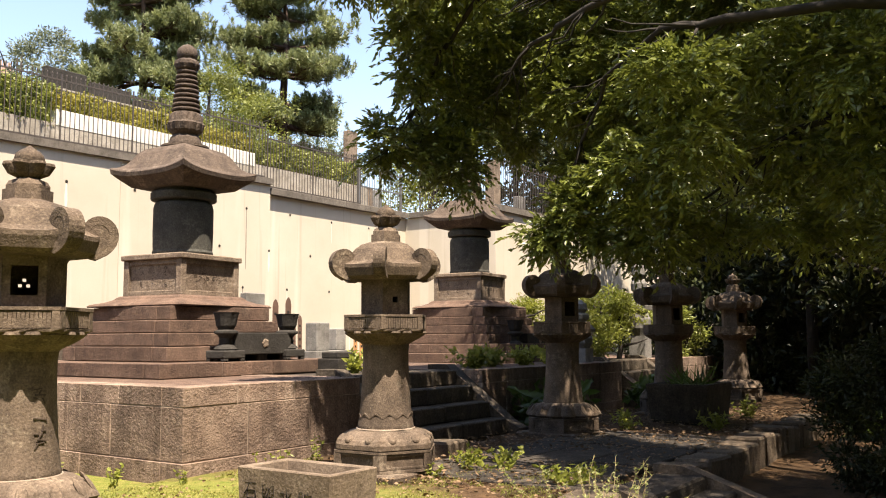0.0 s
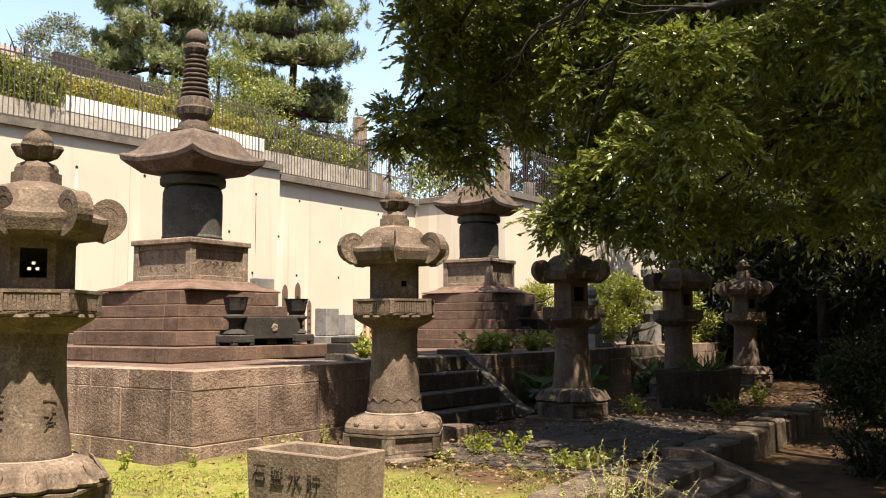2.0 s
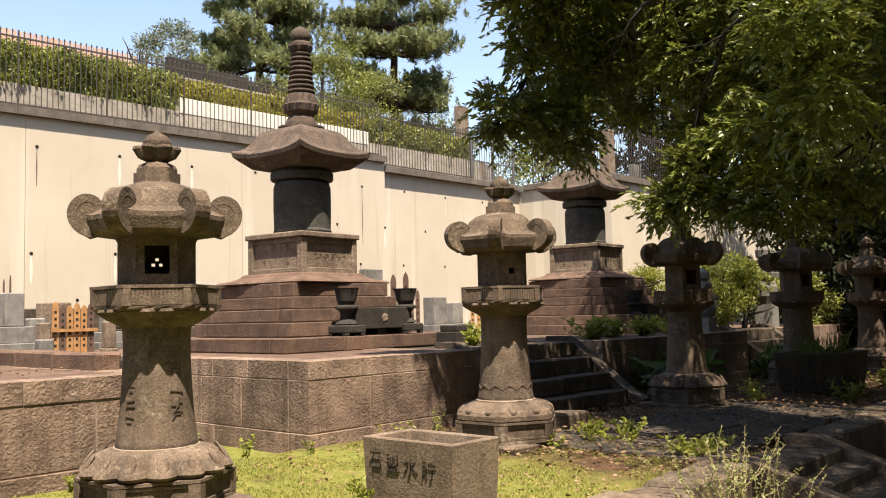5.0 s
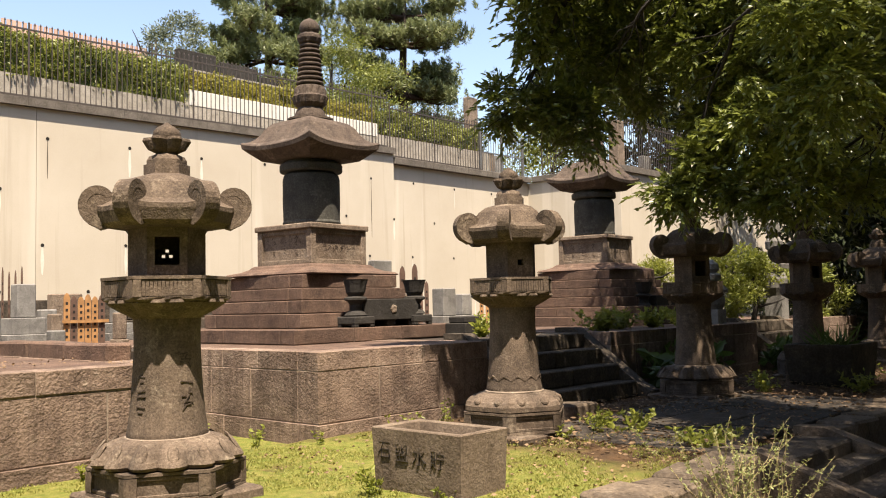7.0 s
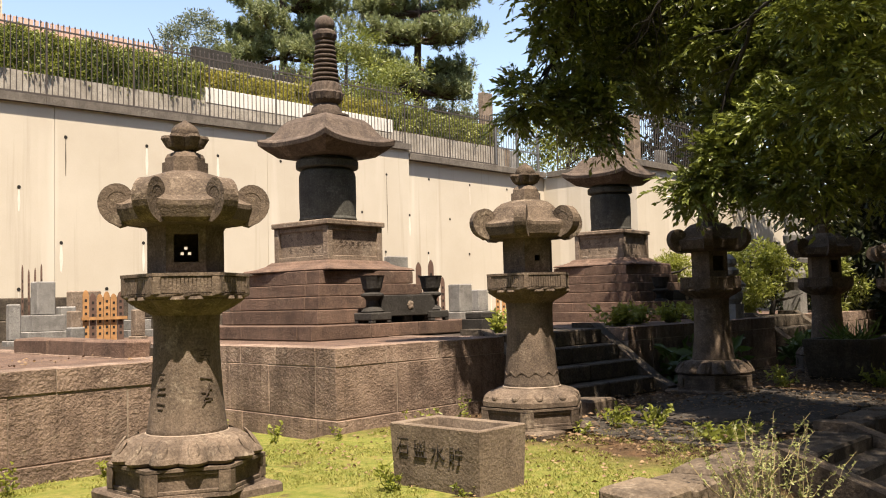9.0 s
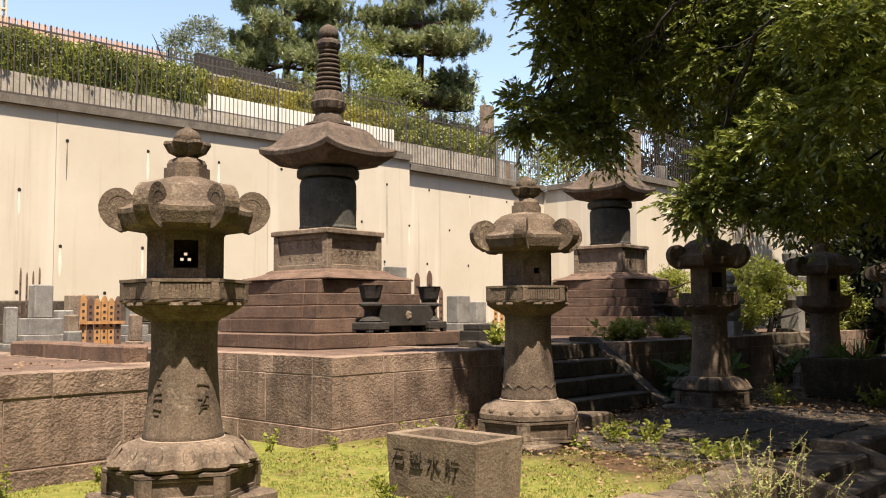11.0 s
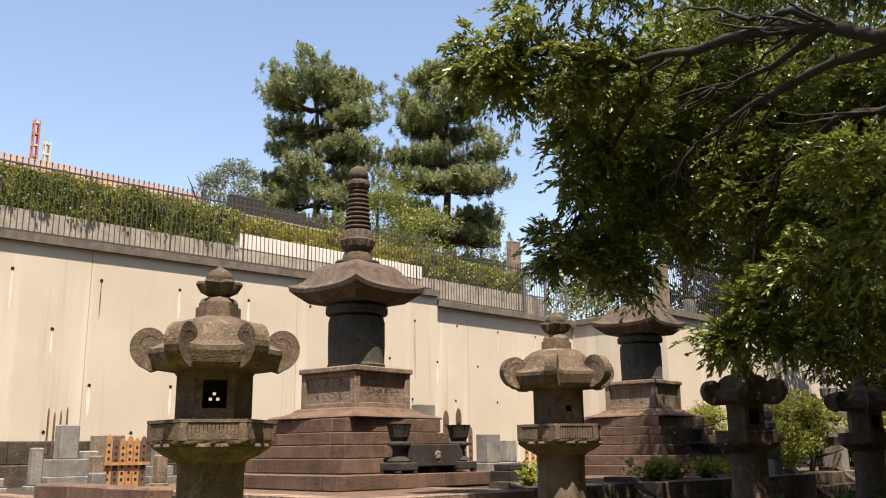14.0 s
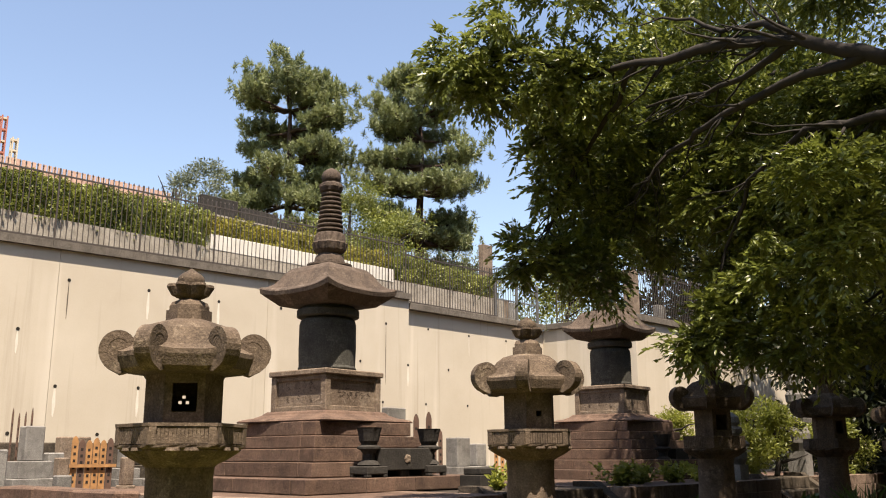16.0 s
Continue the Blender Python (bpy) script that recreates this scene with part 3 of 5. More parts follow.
    part("mortar_joint", turned(((0.35, 0.522), (0.357, 0.53), (0.35, 0.541)), 36), MORTAR, t)
    part("post", turned(((0.335, 0.525), (0.342, 0.545), (0.335, 0.58), (0.322, 0.66), (0.302, 0.85), (0.286, 1.1), (0.278, 1.3), (0.278, 1.45), (0.285, 1.52), (0.285, 1.55)), 36), LANTERN, t, smooth=True)
    part("lotus_bowl", turned(((0.275, 1.52), (0.31, 1.55), (0.40, 1.595), (0.47, 1.64), (0.50, 1.665), (0.49, 1.69)), 84, HEX, 18, 0.05, (0, 0.2, 0.5, 0.9, 1, 0.8)), LANTERN, t)
    deck = part("platform", loft(bmesh.new(), [hexring(0.52, 1.675, 8, 0, 0.05), hexring(0.545, 1.69, 8, 0, 0.03), hexring(0.545, 1.71), hexring(0.515, 1.713), hexring(0.515, 1.855), hexring(0.545, 1.858), hexring(0.545, 1.885)]), LANTERN, t)
    slat = mesh_of(box(-0.01, 0.018, -0.013, 0.013, 1.72, 1.85), "slat", LANTERN)
    for k in range(6):
        turn = Matrix.Rotation(HEX + (k + 0.5) * math.pi / 3, 4, "Z")
        for n in range(13):
            u = 0.14 + 0.06 * n
            if u < 0.9:
                ob = new("slat", slat)
                ob.parent = deck
                ob.matrix_basis = Matrix.Translation(flat_edge(0.515, k, u)) @ turn
        for u in (0.045, 0.955):
            bm = box(-0.012, 0.024, -0.03, 0.03, 1.713, 1.856)
            bmesh.ops.transform(bm, matrix=Matrix.Translation(flat_edge(0.515, k, u)) @ turn, verts=bm.verts)
            part("corner_post", bm, LANTERN, deck)
    # fire box: six panels, a window towards the yard, three small holes opposite
    fire = new("fire_box")
    fire.parent = t
    r = 0.32
    wide = r
    for k in range(6):
        turn = Matrix.Translation(flat_edge(r - 0.03, k, 0.5)) @ Matrix.Rotation(HEX + (k + 0.5) * math.pi / 3, 4, "Z")
        cells = ((-0.035, 0.035, 2.03, 2.1),) if k == 2 and plain_foot else ((-0.1, 0.1, 1.98, 2.22),) if k == 2 else ((-0.046, -0.018, 2.07, 2.098), (0.018, 0.046, 2.07, 2.098), (-0.014, 0.014, 2.118, 2.146)) if k == 5 else ()
        bm = pierced(wide, 1.885, 2.34, cells, 0.05)
        bmesh.ops.transform(bm, matrix=turn, verts=bm.verts)
        part("panel", bm, LANTERN, fire)
    roof = part("roof", loft(bmesh.new(), [hexring(0.40, 2.30, 8), hexring(0.51, 2.312, 8), hexring(0.575, 2.345, 8, 0.01), hexring(0.605, 2.44, 8, 0.04), hexring(0.605, 2.48, 8, 0.05), hexring(0.56, 2.492, 8, 0.05), hexring(0.50, 2.53, 8, 0.04), hexring(0.455, 2.60, 8, 0.02), hexring(0.405, 2.68, 8), hexring(0.32, 2.74, 8), hexring(0.2, 2.775, 8)]), LANTERN_TOP, t)
    curl = mesh_of(scroll(), "scroll", LANTERN_TOP)
    for k in range(6):
        ob = new("scroll", curl)
        ob.parent = roof
        ob.matrix_basis = Matrix.Rotation(HEX + k * math.pi / 3, 4, "Z") @ Matrix.Diagonal((0.945, 0.945, 1, 1))
    part("neck", turned(((0.195, 2.765), (0.195, 2.865), (0.17, 2.868), (0.17, 2.905), (0.15, 2.94), (0.09, 2.965)), 6, HEX), LANTERN, t)
    part("finial_lotus", turned(((0.08, 2.95), (0.095, 2.97), (0.16, 3.0), (0.205, 3.075), (0.197, 3.1), (0.10, 3.04)), 48, 0, 6, 0.075, (0, 0.3, 0.8, 1, 1, 0)), LANTERN_TOP, t)
    part("jewel", turned(((0.07, 3.03), (0.105, 3.07), (0.122, 3.125), (0.112, 3.165), (0.078, 3.2), (0.035, 3.225), (0.004, 3.25)), 20), LANTERN_TOP, t, smooth=True)
    return t


L1 = build_lantern(4.194, 7.093)
L2 = build_lantern(8.69, 6.85, True)
L2.matrix_basis = pose(8.69, 6.85, 0.02, 0, 0, 2)
L3 = copy_thing(L1, pose(13.75, 7.05, 0.0, 0, 0, -3))
L4 = copy_thing(L1, pose(18.45, 6.95, 0.0, 0, 0, 4))
tagged(L2, "hexagonal stone lantern with bossed foot and zigzag band")
tagged(L3, "hexagonal stone lantern in deep tree shade")
tagged(L4, "hexagonal stone lantern with leaf litter on roof")



def carve(lantern):
    """Two worn columns of carved strokes on the post, as plain bars."""
    rnd = random.Random(8)
    for heading, marks in ((272, ((1.2, 5), (1.02, 1), (0.87, 7))), (196, ((1.05, 2), (0.93, 2), (0.8, 2)))):
        for z, strokes in marks:
            for k in range(strokes):
                long = 0.06 if strokes == 1 else rnd.uniform(0.018, 0.05)
                a = radians(heading + (rnd.uniform(-7, 7) if strokes > 2 else 0))
                q = z + (0.024 * (k - strokes / 2) if strokes > 2 else 0.045 * (k - strokes / 2))
                r = 0.287 + 0.085 * max(0, 1.1 - q) - 0.035 * max(0, q - 1.1)
                bar = box(-0.008, 0.003, -long, long, -0.0045, 0.0045)
                tilt = rnd.uniform(-0.2, 0.2) if strokes < 3 or k % 3 else rnd.choice((-1.1, 1.0, 1.45))
                bmesh.ops.transform(bar, matrix=Matrix.Translation((r * math.cos(a), r * math.sin(a), q)) @ Matrix.Rotation(a, 4, "Z") @ Matrix.Rotation(tilt, 4, "X"), verts=bar.verts)
                part("carved_stroke", bar, CUT, lantern)


carve(L1)
tagged(L1, "tall hexagonal stone lantern with carved writing on post")


# ---- water trough ----
def build_trough():
    t = thing("water_trough", 5.83, 5.44, 0, "brown stone water trough with four carved characters", "trough")
    bm = bmesh.new()
    wx, wy = 0.30, 0.525
    rings = []
    for dx, dy, z in ((0.275, 0.5, -0.05), (0.285, 0.505, 0.1), (wx, wy, 0.53), (wx - 0.008, wy - 0.008, 0.54), (wx - 0.065, wy - 0.065, 0.538), (wx - 0.075, wy - 0.075, 0.53), (wx - 0.11, wy - 0.11, 0.28)):
        rings.append([(-dx, -dy, z), (dx, -dy, z), (dx, dy, z), (-dx, dy, z)])
    loft(bm, rings)
    part("basin", bm, TROUGH, t)
    for n, char in enumerate("石盥水貯"):
        font = bpy.data.curves.new("character", "FONT")
        font.body, font.size, font.extrude, font.offset, font.align_x = char, 0.175, 0.006, -0.0045, "CENTER"
        ob = new("character", font)
        dg = bpy.context.evaluated_depsgraph_get()
        me = bpy.data.meshes.new_from_object(ob.evaluated_get(dg))
        bpy.data.objects.remove(ob)
        me.materials.clear()
        me.materials.append(INK)
        got = new("character", me)
        got.parent = t
        got.matrix_basis = Matrix.Translation((-0.297, 0.37 - 0.21 * n, 0.285 - 0.012 * n)) @ Matrix.Rotation(-math.pi / 2, 4, "Z") @ Matrix.Rotation(math.pi / 2 - 0.035, 4, "X")
    return t


build_trough()


# ---- foliage helpers ----
def leaf_mat(name, dark, light, gloss=0.4, through_light=0.35, shine=0.4):
    n = Nodes(name)
    island = n.tree.nodes.new("ShaderNodeNewGeometry").outputs["Random Per Island"]
    patch = n.ramp(n.noise(0.9, 3), 0.35, 0.65)
    mixed = n.mix(n.calc("MULTIPLY", n.calc("ADD", island, patch), 0.5), dark, light)
    n.finish(mixed, gloss, 0.0, shine)
    thin = n.tree.nodes.new("ShaderNodeBsdfTranslucent")
    n.put(thin.inputs[0], n.mix(0.5, mixed, tuple(min(c * 1.6, 1) * ALBEDO_CUT for c in light)))
    both = n.tree.nodes.new("ShaderNodeMixShader")
    both.inputs[0].default_value = through_light
    n.tree.links.new(n.bsdf.outputs[0], both.inputs[1])
    n.tree.links.new(thin.outputs[0], both.inputs[2])
    n.tree.links.new(both.outputs[0], n.out.inputs[0])
    return n.mat


EVERGREEN = leaf_mat("evergreen_leaf", (0.046, 0.071, 0.014), (0.275, 0.315, 0.062), 0.36, 0.23, 0.5)
# near-black leaf; the wood's shade is put into its colour
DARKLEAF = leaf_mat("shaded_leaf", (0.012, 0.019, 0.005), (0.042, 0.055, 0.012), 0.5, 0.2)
HEDGELEAF = leaf_mat("hedge_leaf", (0.06, 0.088, 0.016), (0.30, 0.325, 0.06), 0.45, 0.25)
YELLOWLEAF = leaf_mat("yellow_hedge_leaf", (0.11, 0.125, 0.02), (0.42, 0.37, 0.06), 0.5, 0.35)
BRIGHTLEAF = leaf_mat("bright_shrub_leaf", (0.13, 0.16, 0.025), (0.36, 0.38, 0.07), 0.45, 0.4)
NEEDLE = leaf_mat("pine_needle", (0.08, 0.108, 0.05), (0.31, 0.35, 0.145), 0.5, 0.28)
PALELEAF = leaf_mat("pale_far_leaf", (0.11, 0.14, 0.09), (0.22, 0.25, 0.16), 0.6, 0.3)
PALMLEAF = leaf_mat("palm_frond", (0.07, 0.085, 0.05), (0.16, 0.185, 0.11), 0.45, 0.3)
FERNLEAF = leaf_mat("fern_frond", (0.04, 0.075, 0.015), (0.13, 0.19, 0.035), 0.4, 0.35)
GRASS = leaf_mat("grass_blade", (0.19, 0.22, 0.04), (0.40, 0.38, 0.10), 0.6, 0.4)
LITTER = plain("fallen_leaf", (0.30, 0.19, 0.10), 0.7, 0.0, 6.0, 0.5)
STEMWOOD = plain("grey_brown_bark", (0.028, 0.022, 0.017), 0.9, 0.0, 14.0, 0.5, 0.6)
PINEBARK = plain("red_brown_pine_bark", (0.10, 0.06, 0.045), 0.9, 0.0, 10.0, 0.5, 0.6)
SOIL = plain("dark_soil", (0.05, 0.036, 0.026), 0.95, 0.0, 8.0, 0.6, 0.5)
# paving colour is lowered to deepen the tree's shade on it
PAVE = stone("shade_darkened_paving", (0.085, 0.072, 0.058), (0.045, 0.038, 0.03), (0.22, 0.18, 0.14), 0.5, 40.0, 0.2, 0.35, 0.3)
# stone with the shade put into its dark base colour
SHADED = stone("shade_toned_stone", (0.13, 0.10, 0.075), (0.055, 0.046, 0.035), (0.30, 0.25, 0.18), 0.7, 30.0, 0.8, 0.25, 0.3)
WEEDLEAF = leaf_mat("weed_leaf", (0.14, 0.17, 0.05), (0.36, 0.38, 0.15), 0.6, 0.3)
WEEDSTEM = plain("straw_stem", (0.42, 0.33, 0.17), 0.8, 0.0, 12.0, 0.7)
RNG = np.random.default_rng(7)


def unit(v):
    return v / np.maximum(np.linalg.norm(v, axis=-1, keepdims=True), 1e-9)


def leaf_mesh(name, at, along, length, width, material, fold=0.25, level=0.8):
    """Many folded leaves, each two triangles, at the given points and directions."""
    count = len(at)
    along = unit(along)
    side = unit(np.cross(along, unit(RNG.normal(size=(count, 3)) + (0, 0, level))))
    over = np.cross(side, along)
    long = (length * RNG.uniform(0.7, 1.25, (count, 1)))
    wide = (width * RNG.uniform(0.7, 1.25, (count, 1)))
    mid = at + along * long * 0.45 + over * wide * fold
    verts = np.stack([at, mid + side * wide / 2, at + along * long, mid - side * wide / 2], 1).reshape(-1, 3)
    first = np.arange(count)[:, None] * 4
    tris = np.concatenate([first + (0, 1, 2), first + (0, 2, 3)], 1).reshape(-1)
    me = bpy.data.meshes.new(name)
    me.vertices.add(count * 4)
    me.vertices.foreach_set("co", verts.astype(np.float32).ravel())
    me.loops.add(count * 6)
    me.loops.foreach_set("vertex_index", tris.astype(np.int32))
    me.polygons.add(count * 2)
    me.polygons.foreach_set("loop_start", np.arange(count * 2, dtype=np.int32) * 3)
    me.update(calc_edges=True)
    me.materials.append(material)
    return me


def ball(count, centre, radii, hollow=0.6):
    """Points in an ellipsoid, most of them near its skin, and the outward way of each."""
    way = unit(RNG.normal(size=(count, 3)))
    return np.asarray(centre) + way * np.asarray(radii) * RNG.uniform(hollow, 1.05, (count, 1)), way


def tube(bm, path, radii, sides=7):
    rings = []
    for n, p in enumerate(path):
        p, a, b = Vector(p), Vector(path[max(n - 1, 0)]), Vector(path[min(n + 1, len(path) - 1)])
        d = (b - a).normalized()
        u = d.orthogonal().normalized()
        if rings:
            u = (keep - d * keep.dot(d)).normalized()
        keep = u
        w = d.cross(u)
        rings.append([p + radii[n] * (math.cos(2 * math.pi * k / sides) * u + math.sin(2 * math.pi * k / sides) * w) for k in range(sides)])
    return loft(bm, rings)


def bent(p, q, sag=0.0, wobble=0.12, steps=7, rnd=random):
    p, q = Vector(p), Vector(q)
    size = (q - p).length
    out = []
    for k in range(steps):
        u = k / (steps - 1)
        v = p.lerp(q, u)
        s = math.sin(math.pi * u)
        out.append(v + Vector((rnd.uniform(-1, 1), rnd.uniform(-1, 1), rnd.uniform(-1, 1))) * wobble * size * 0.3 * s + Vector((0, 0, -sag * s)))
    return out


def taper(a, b, n):
    return [a + (b - a) * k / (n - 1) for k in range(n)]


# ---- great evergreen over the yard ----
def build_great_tree():
    rnd = random.Random(3)
    foot = (12.6, -2.7, -0.4)
    t = thing("evergreen_tree", *foot, "large spreading evergreen tree with glossy narrow leaves", "tree")
    off = Vector(foot)
    bm = bmesh.new()
    tube(bm, [Vector(p) - off for p in ((12.6, -2.7, -0.5), (12.5, -2.6, 0.6), (12.2, -2.3, 2.2), (11.9, -1.9, 3.8), (11.7, -1.4, 5.2), (11.6, -1.0, 7.0), (11.5, -0.6, 9.0))], (0.55, 0.42, 0.36, 0.33, 0.26, 0.18, 0.08), 12)
    part("trunk", bm, STEMWOOD, t, smooth=True)
    limbs = (
        (((11.8, -1.7, 4.3), (10.2, 0.6, 5.0), (8.64, 2.47, 5.27), (8.64, 3.23, 5.73), (8.74, 4.36, 6.02), (8.92, 5.24, 6.2), (9.09, 6.12, 6.31), (8.82, 6.64, 6.62), (8.43, 7.07, 6.71)), 0.1),
        (((8.65, 3.24, 5.72), (8.92, 3.81, 5.67), (9.19, 4.52, 5.68), (9.38, 5.42, 5.81)), 0.05),
        (((8.65, 2.6, 5.35), (8.91, 3.53, 5.41), (9.21, 4.56, 5.29), (9.58, 5.27, 5.24), (10.3, 6.2, 5.0)), 0.06),
        (((8.64, 3.23, 5.73), (8.62, 3.56, 6.01), (8.79, 4.1, 6.17), (8.97, 4.9, 6.69)), 0.05),
        (((10.2, 0.6, 5.0), (9.5, 2.6, 5.0), (9.6, 3.6, 5.1), (10.1, 4.52, 4.82), (10.6, 5.2, 3.9)), 0.07),
        (((8.92, 5.24, 6.2), (9.69, 6.38, 5.77), (9.78, 7.03, 5.06), (9.5, 7.18, 4.4)), 0.04),
        (((11.9, -1.8, 4.0), (10.9, 0.8, 4.1), (10.7, 2.4, 4.0), (11.2, 3.8, 3.3)), 0.08),
        (((11.7, -1.4, 5.2), (12.9, 2.4, 6.6), (13.4, 6.2, 7.4)), 0.14),
        (((11.7, -1.3, 5.4), (14.5, 1.6, 6.2), (16.0, 4.4, 5.6)), 0.13),
        (((11.6, -1.0, 6.8), (10.2, 2.2, 9.0), (9.6, 4.0, 10.4)), 0.1),
        (((12.6, 2.2, 6.4), (12.8, 6.0, 7.4), (12.6, 8.4, 7.4)), 0.1),
    )
    for stations, r in limbs:
        bm = bmesh.new()
        path = [Vector(stations[0]) - off]
        for a, b in zip(stations, stations[1:]):
            path += [p - off for p in bent(a, b, 0.0, 0.16, 5, rnd)[1:]]
        tube(bm, path, taper(r, 0.016, len(path)), 8)
        for _ in range(3 * len(stations)):
            k = rnd.randrange(len(path) // 3, len(path))
            ahead = (path[k] - path[k - 1]).normalized()
            end = path[k] + ahead * rnd.uniform(0.3, 0.9) + Vector((rnd.uniform(-0.4, 0.4), rnd.uniform(-0.4, 0.3), rnd.uniform(-0.5, 0.3)))
            tube(bm, bent(path[k], end, 0.05, 0.25, 5, rnd), taper(max(r * (1 - k / len(path)) * 0.5, 0.012), 0.004, 5), 5)
        part("limb", bm, STEMWOOD, t, smooth=True)
    # leafy boughs, fitted to the camera's view: centre, reach, height of each mass
    over_tombs = ((8.2, 7.3, 6.7, 0.61, 0.42), (8.4, 7.3, 6.3, 0.27, 0.23), (8.7, 6.8, 6.6, 0.57, 0.57), (9.5, 6.9, 6.1, 0.44, 0.59), (9.7, 7.1, 5.4, 0.41, 0.59), (10.5, 7.1, 5.0, 0.66, 0.7), (9.3, 7.3, 4.2, 0.32, 0.4), (10.0, 7.2, 4.2, 0.44, 0.32), (10.3, 6.8, 4.1, 0.3, 0.44), (11.1, 6.9, 5.4, 0.64, 0.73), (10.4, 6.7, 6.0, 0.7, 0.62), (9.3, 6.2, 6.4, 0.65, 0.49), (10.7, 5.6, 6.6, 0.45, 0.3), (11.2, 6.1, 6.3, 0.64, 0.47), (11.9, 6.8, 4.8, 0.53, 0.37))
    over_path = ((10.9, 5.0, 5.4, 0.67, 0.44), (11.0, 5.3, 4.9, 0.63, 0.44), (10.9, 4.5, 4.5, 0.72, 0.57), (9.6, 3.4, 4.5, 0.57, 0.5), (9.8, 3.4, 3.8, 0.5, 0.5), (10.6, 4.3, 3.7, 0.73, 0.51), (11.2, 5.4, 4.0, 0.44, 0.44), (10.6, 5.6, 3.0, 0.29, 0.26), (10.7, 5.4, 3.3, 0.4, 0.4), (11.0, 4.8, 3.0, 0.61, 0.32), (10.8, 4.1, 3.0, 0.62, 0.44), (11.6, 4.3, 6.1, 0.82, 0.54), (11.2, 3.6, 6.0, 0.59, 0.52), (11.6, 5.3, 6.3, 0.64, 0.45))
    topmost = ((8.3, 6.8, 7.3, 0.57, 0.38), (8.7, 6.1, 7.4, 0.61, 0.42), (9.4, 5.6, 7.5, 0.59, 0.39), (10.4, 5.1, 7.8, 0.66, 0.37), (10.8, 4.3, 7.7, 0.70, 0.41), (10.7, 3.3, 7.3, 0.67, 0.40))
    near_trunk = ((10.4, 2.5, 4.9, 0.59, 0.52), (10.1, 1.6, 4.5, 0.57, 0.57), (10.2, 1.0, 4.4, 0.5, 0.63), (11.1, 2.6, 4.0, 0.62, 0.62), (10.8, 1.7, 3.7, 0.59, 0.59), (10.4, 1.0, 3.5, 0.5, 0.63), (11.7, 2.9, 3.2, 0.57, 0.42), (11.9, 2.1, 3.0, 0.57, 0.34), (11.5, 1.3, 2.8, 0.55, 0.4), (11.0, 3.1, 5.8, 0.65, 0.42), (10.7, 2.1, 5.6, 0.62, 0.4), (10.4, 1.2, 5.4, 0.59, 0.42), (11.5, 3.6, 3.0, 0.38, 0.23))
    # last five masses are hidden foliage added to shade stairs, lanterns and pagoda
    deep = ((12.9, 8.7, 7.4, 1.15, 1.26), (13.9, 7.2, 8.5, 1.51, 0.76), (14.5, 7.3, 6.9, 1.62, 1.19), (14.5, 5.5, 7.5, 1.47, 1.15), (15.0, 6.0, 5.6, 1.68, 1.15), (14.7, 4.7, 6.2, 1.22, 1.32), (13.6, 8.5, 5.9, 0.94, 0.84), (15.4, 3.6, 5.1, 1.52, 1.32), (15.2, 2.0, 4.8, 1.48, 1.48), (15.1, 2.6, 6.7, 1.83, 1.12), (15.5, 5.6, 6.3, 1.19, 1.19), (12.2, 7.4, 6.6, 0.9, 0.7), (12.8, 5.6, 6.8, 1.0, 0.8), (17.2, 5.2, 7.2, 1.4, 1.0), (17.5, 7.0, 7.5, 1.4, 1.0), (17.8, 8.8, 8.2, 1.3, 0.9))
    spots, ways = [], []

    def clump(x, y, z, out, twigs=10, leaves=17, size=1.0):
        """Twigs that spring from one point, each with two ranks of leaves."""
        d = unit(RNG.normal(size=(twigs, 3)) * (1, 1, 0.6) + np.asarray(out) * 0.9 + (0, 0, -0.15))
        long = RNG.uniform(0.22, 0.48, (twigs, 1, 1)) * size
        u = np.linspace(0.15, 1.0, leaves)[None, :, None]
        side = unit(np.cross(d, (0, 0, 1)) + RNG.normal(size=d.shape) * 0.25)[:, None, :]
        rank = np.where(np.arange(leaves) % 2, 1.0, -1.0)[None, :, None]
        at = np.array((x, y, z)) + d[:, None, :] * long * u + np.array((0, 0, -0.16)) * (u * long) ** 2 * 4
        way = d[:, None, :] * 0.75 + side * rank * (1.15 - 0.8 * u) + (0, 0, -0.22) + RNG.normal(size=at.shape) * 0.2
        spots.append(at.reshape(-1, 3))
        ways.append(way.reshape(-1, 3))

    for masses, thick, size in ((over_tombs, 3.5, 1.0), (topmost, 1.4, 1.0), (over_path, 3.0, 1.0), (near_trunk, 2.6, 1.0)):
        for x, y, z, r, h in masses:
            for _ in range(int(thick * 4 + thick * r * r * h / 0.055)):
                w = unit(RNG.normal(size=3))
                q = w * (r, r, h) * RNG.uniform(0.3, 1.0) * 0.9
                clump(x + q[0], y + q[1], z + q[2], w, 9, 14, size)
    crown = new("crown", leaf_mesh("crown", np.concatenate(spots) - foot, np.concatenate(ways), 0.105, 0.044, EVERGREEN, 0.2, 1.3))
    crown.parent = t
    spots, ways = [], []
    for x, y, z, r, h in deep:
        p, w = ball(int(2600 * r * r), (x, y, z), (r, r, h), 0.2)
        spots.append(p)
        ways.append(w + RNG.normal(size=w.shape) * 0.6)
    crown = new("crown", leaf_mesh("crown", np.concatenate(spots) - foot, np.concatenate(ways), 0.17, 0.075, EVERGREEN))
    crown.parent = t
    # mostly unseen high crown, added and trimmed round the camera to shade the yard
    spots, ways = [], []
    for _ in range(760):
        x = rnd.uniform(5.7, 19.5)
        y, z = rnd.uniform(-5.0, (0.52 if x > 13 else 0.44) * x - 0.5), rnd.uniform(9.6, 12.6)
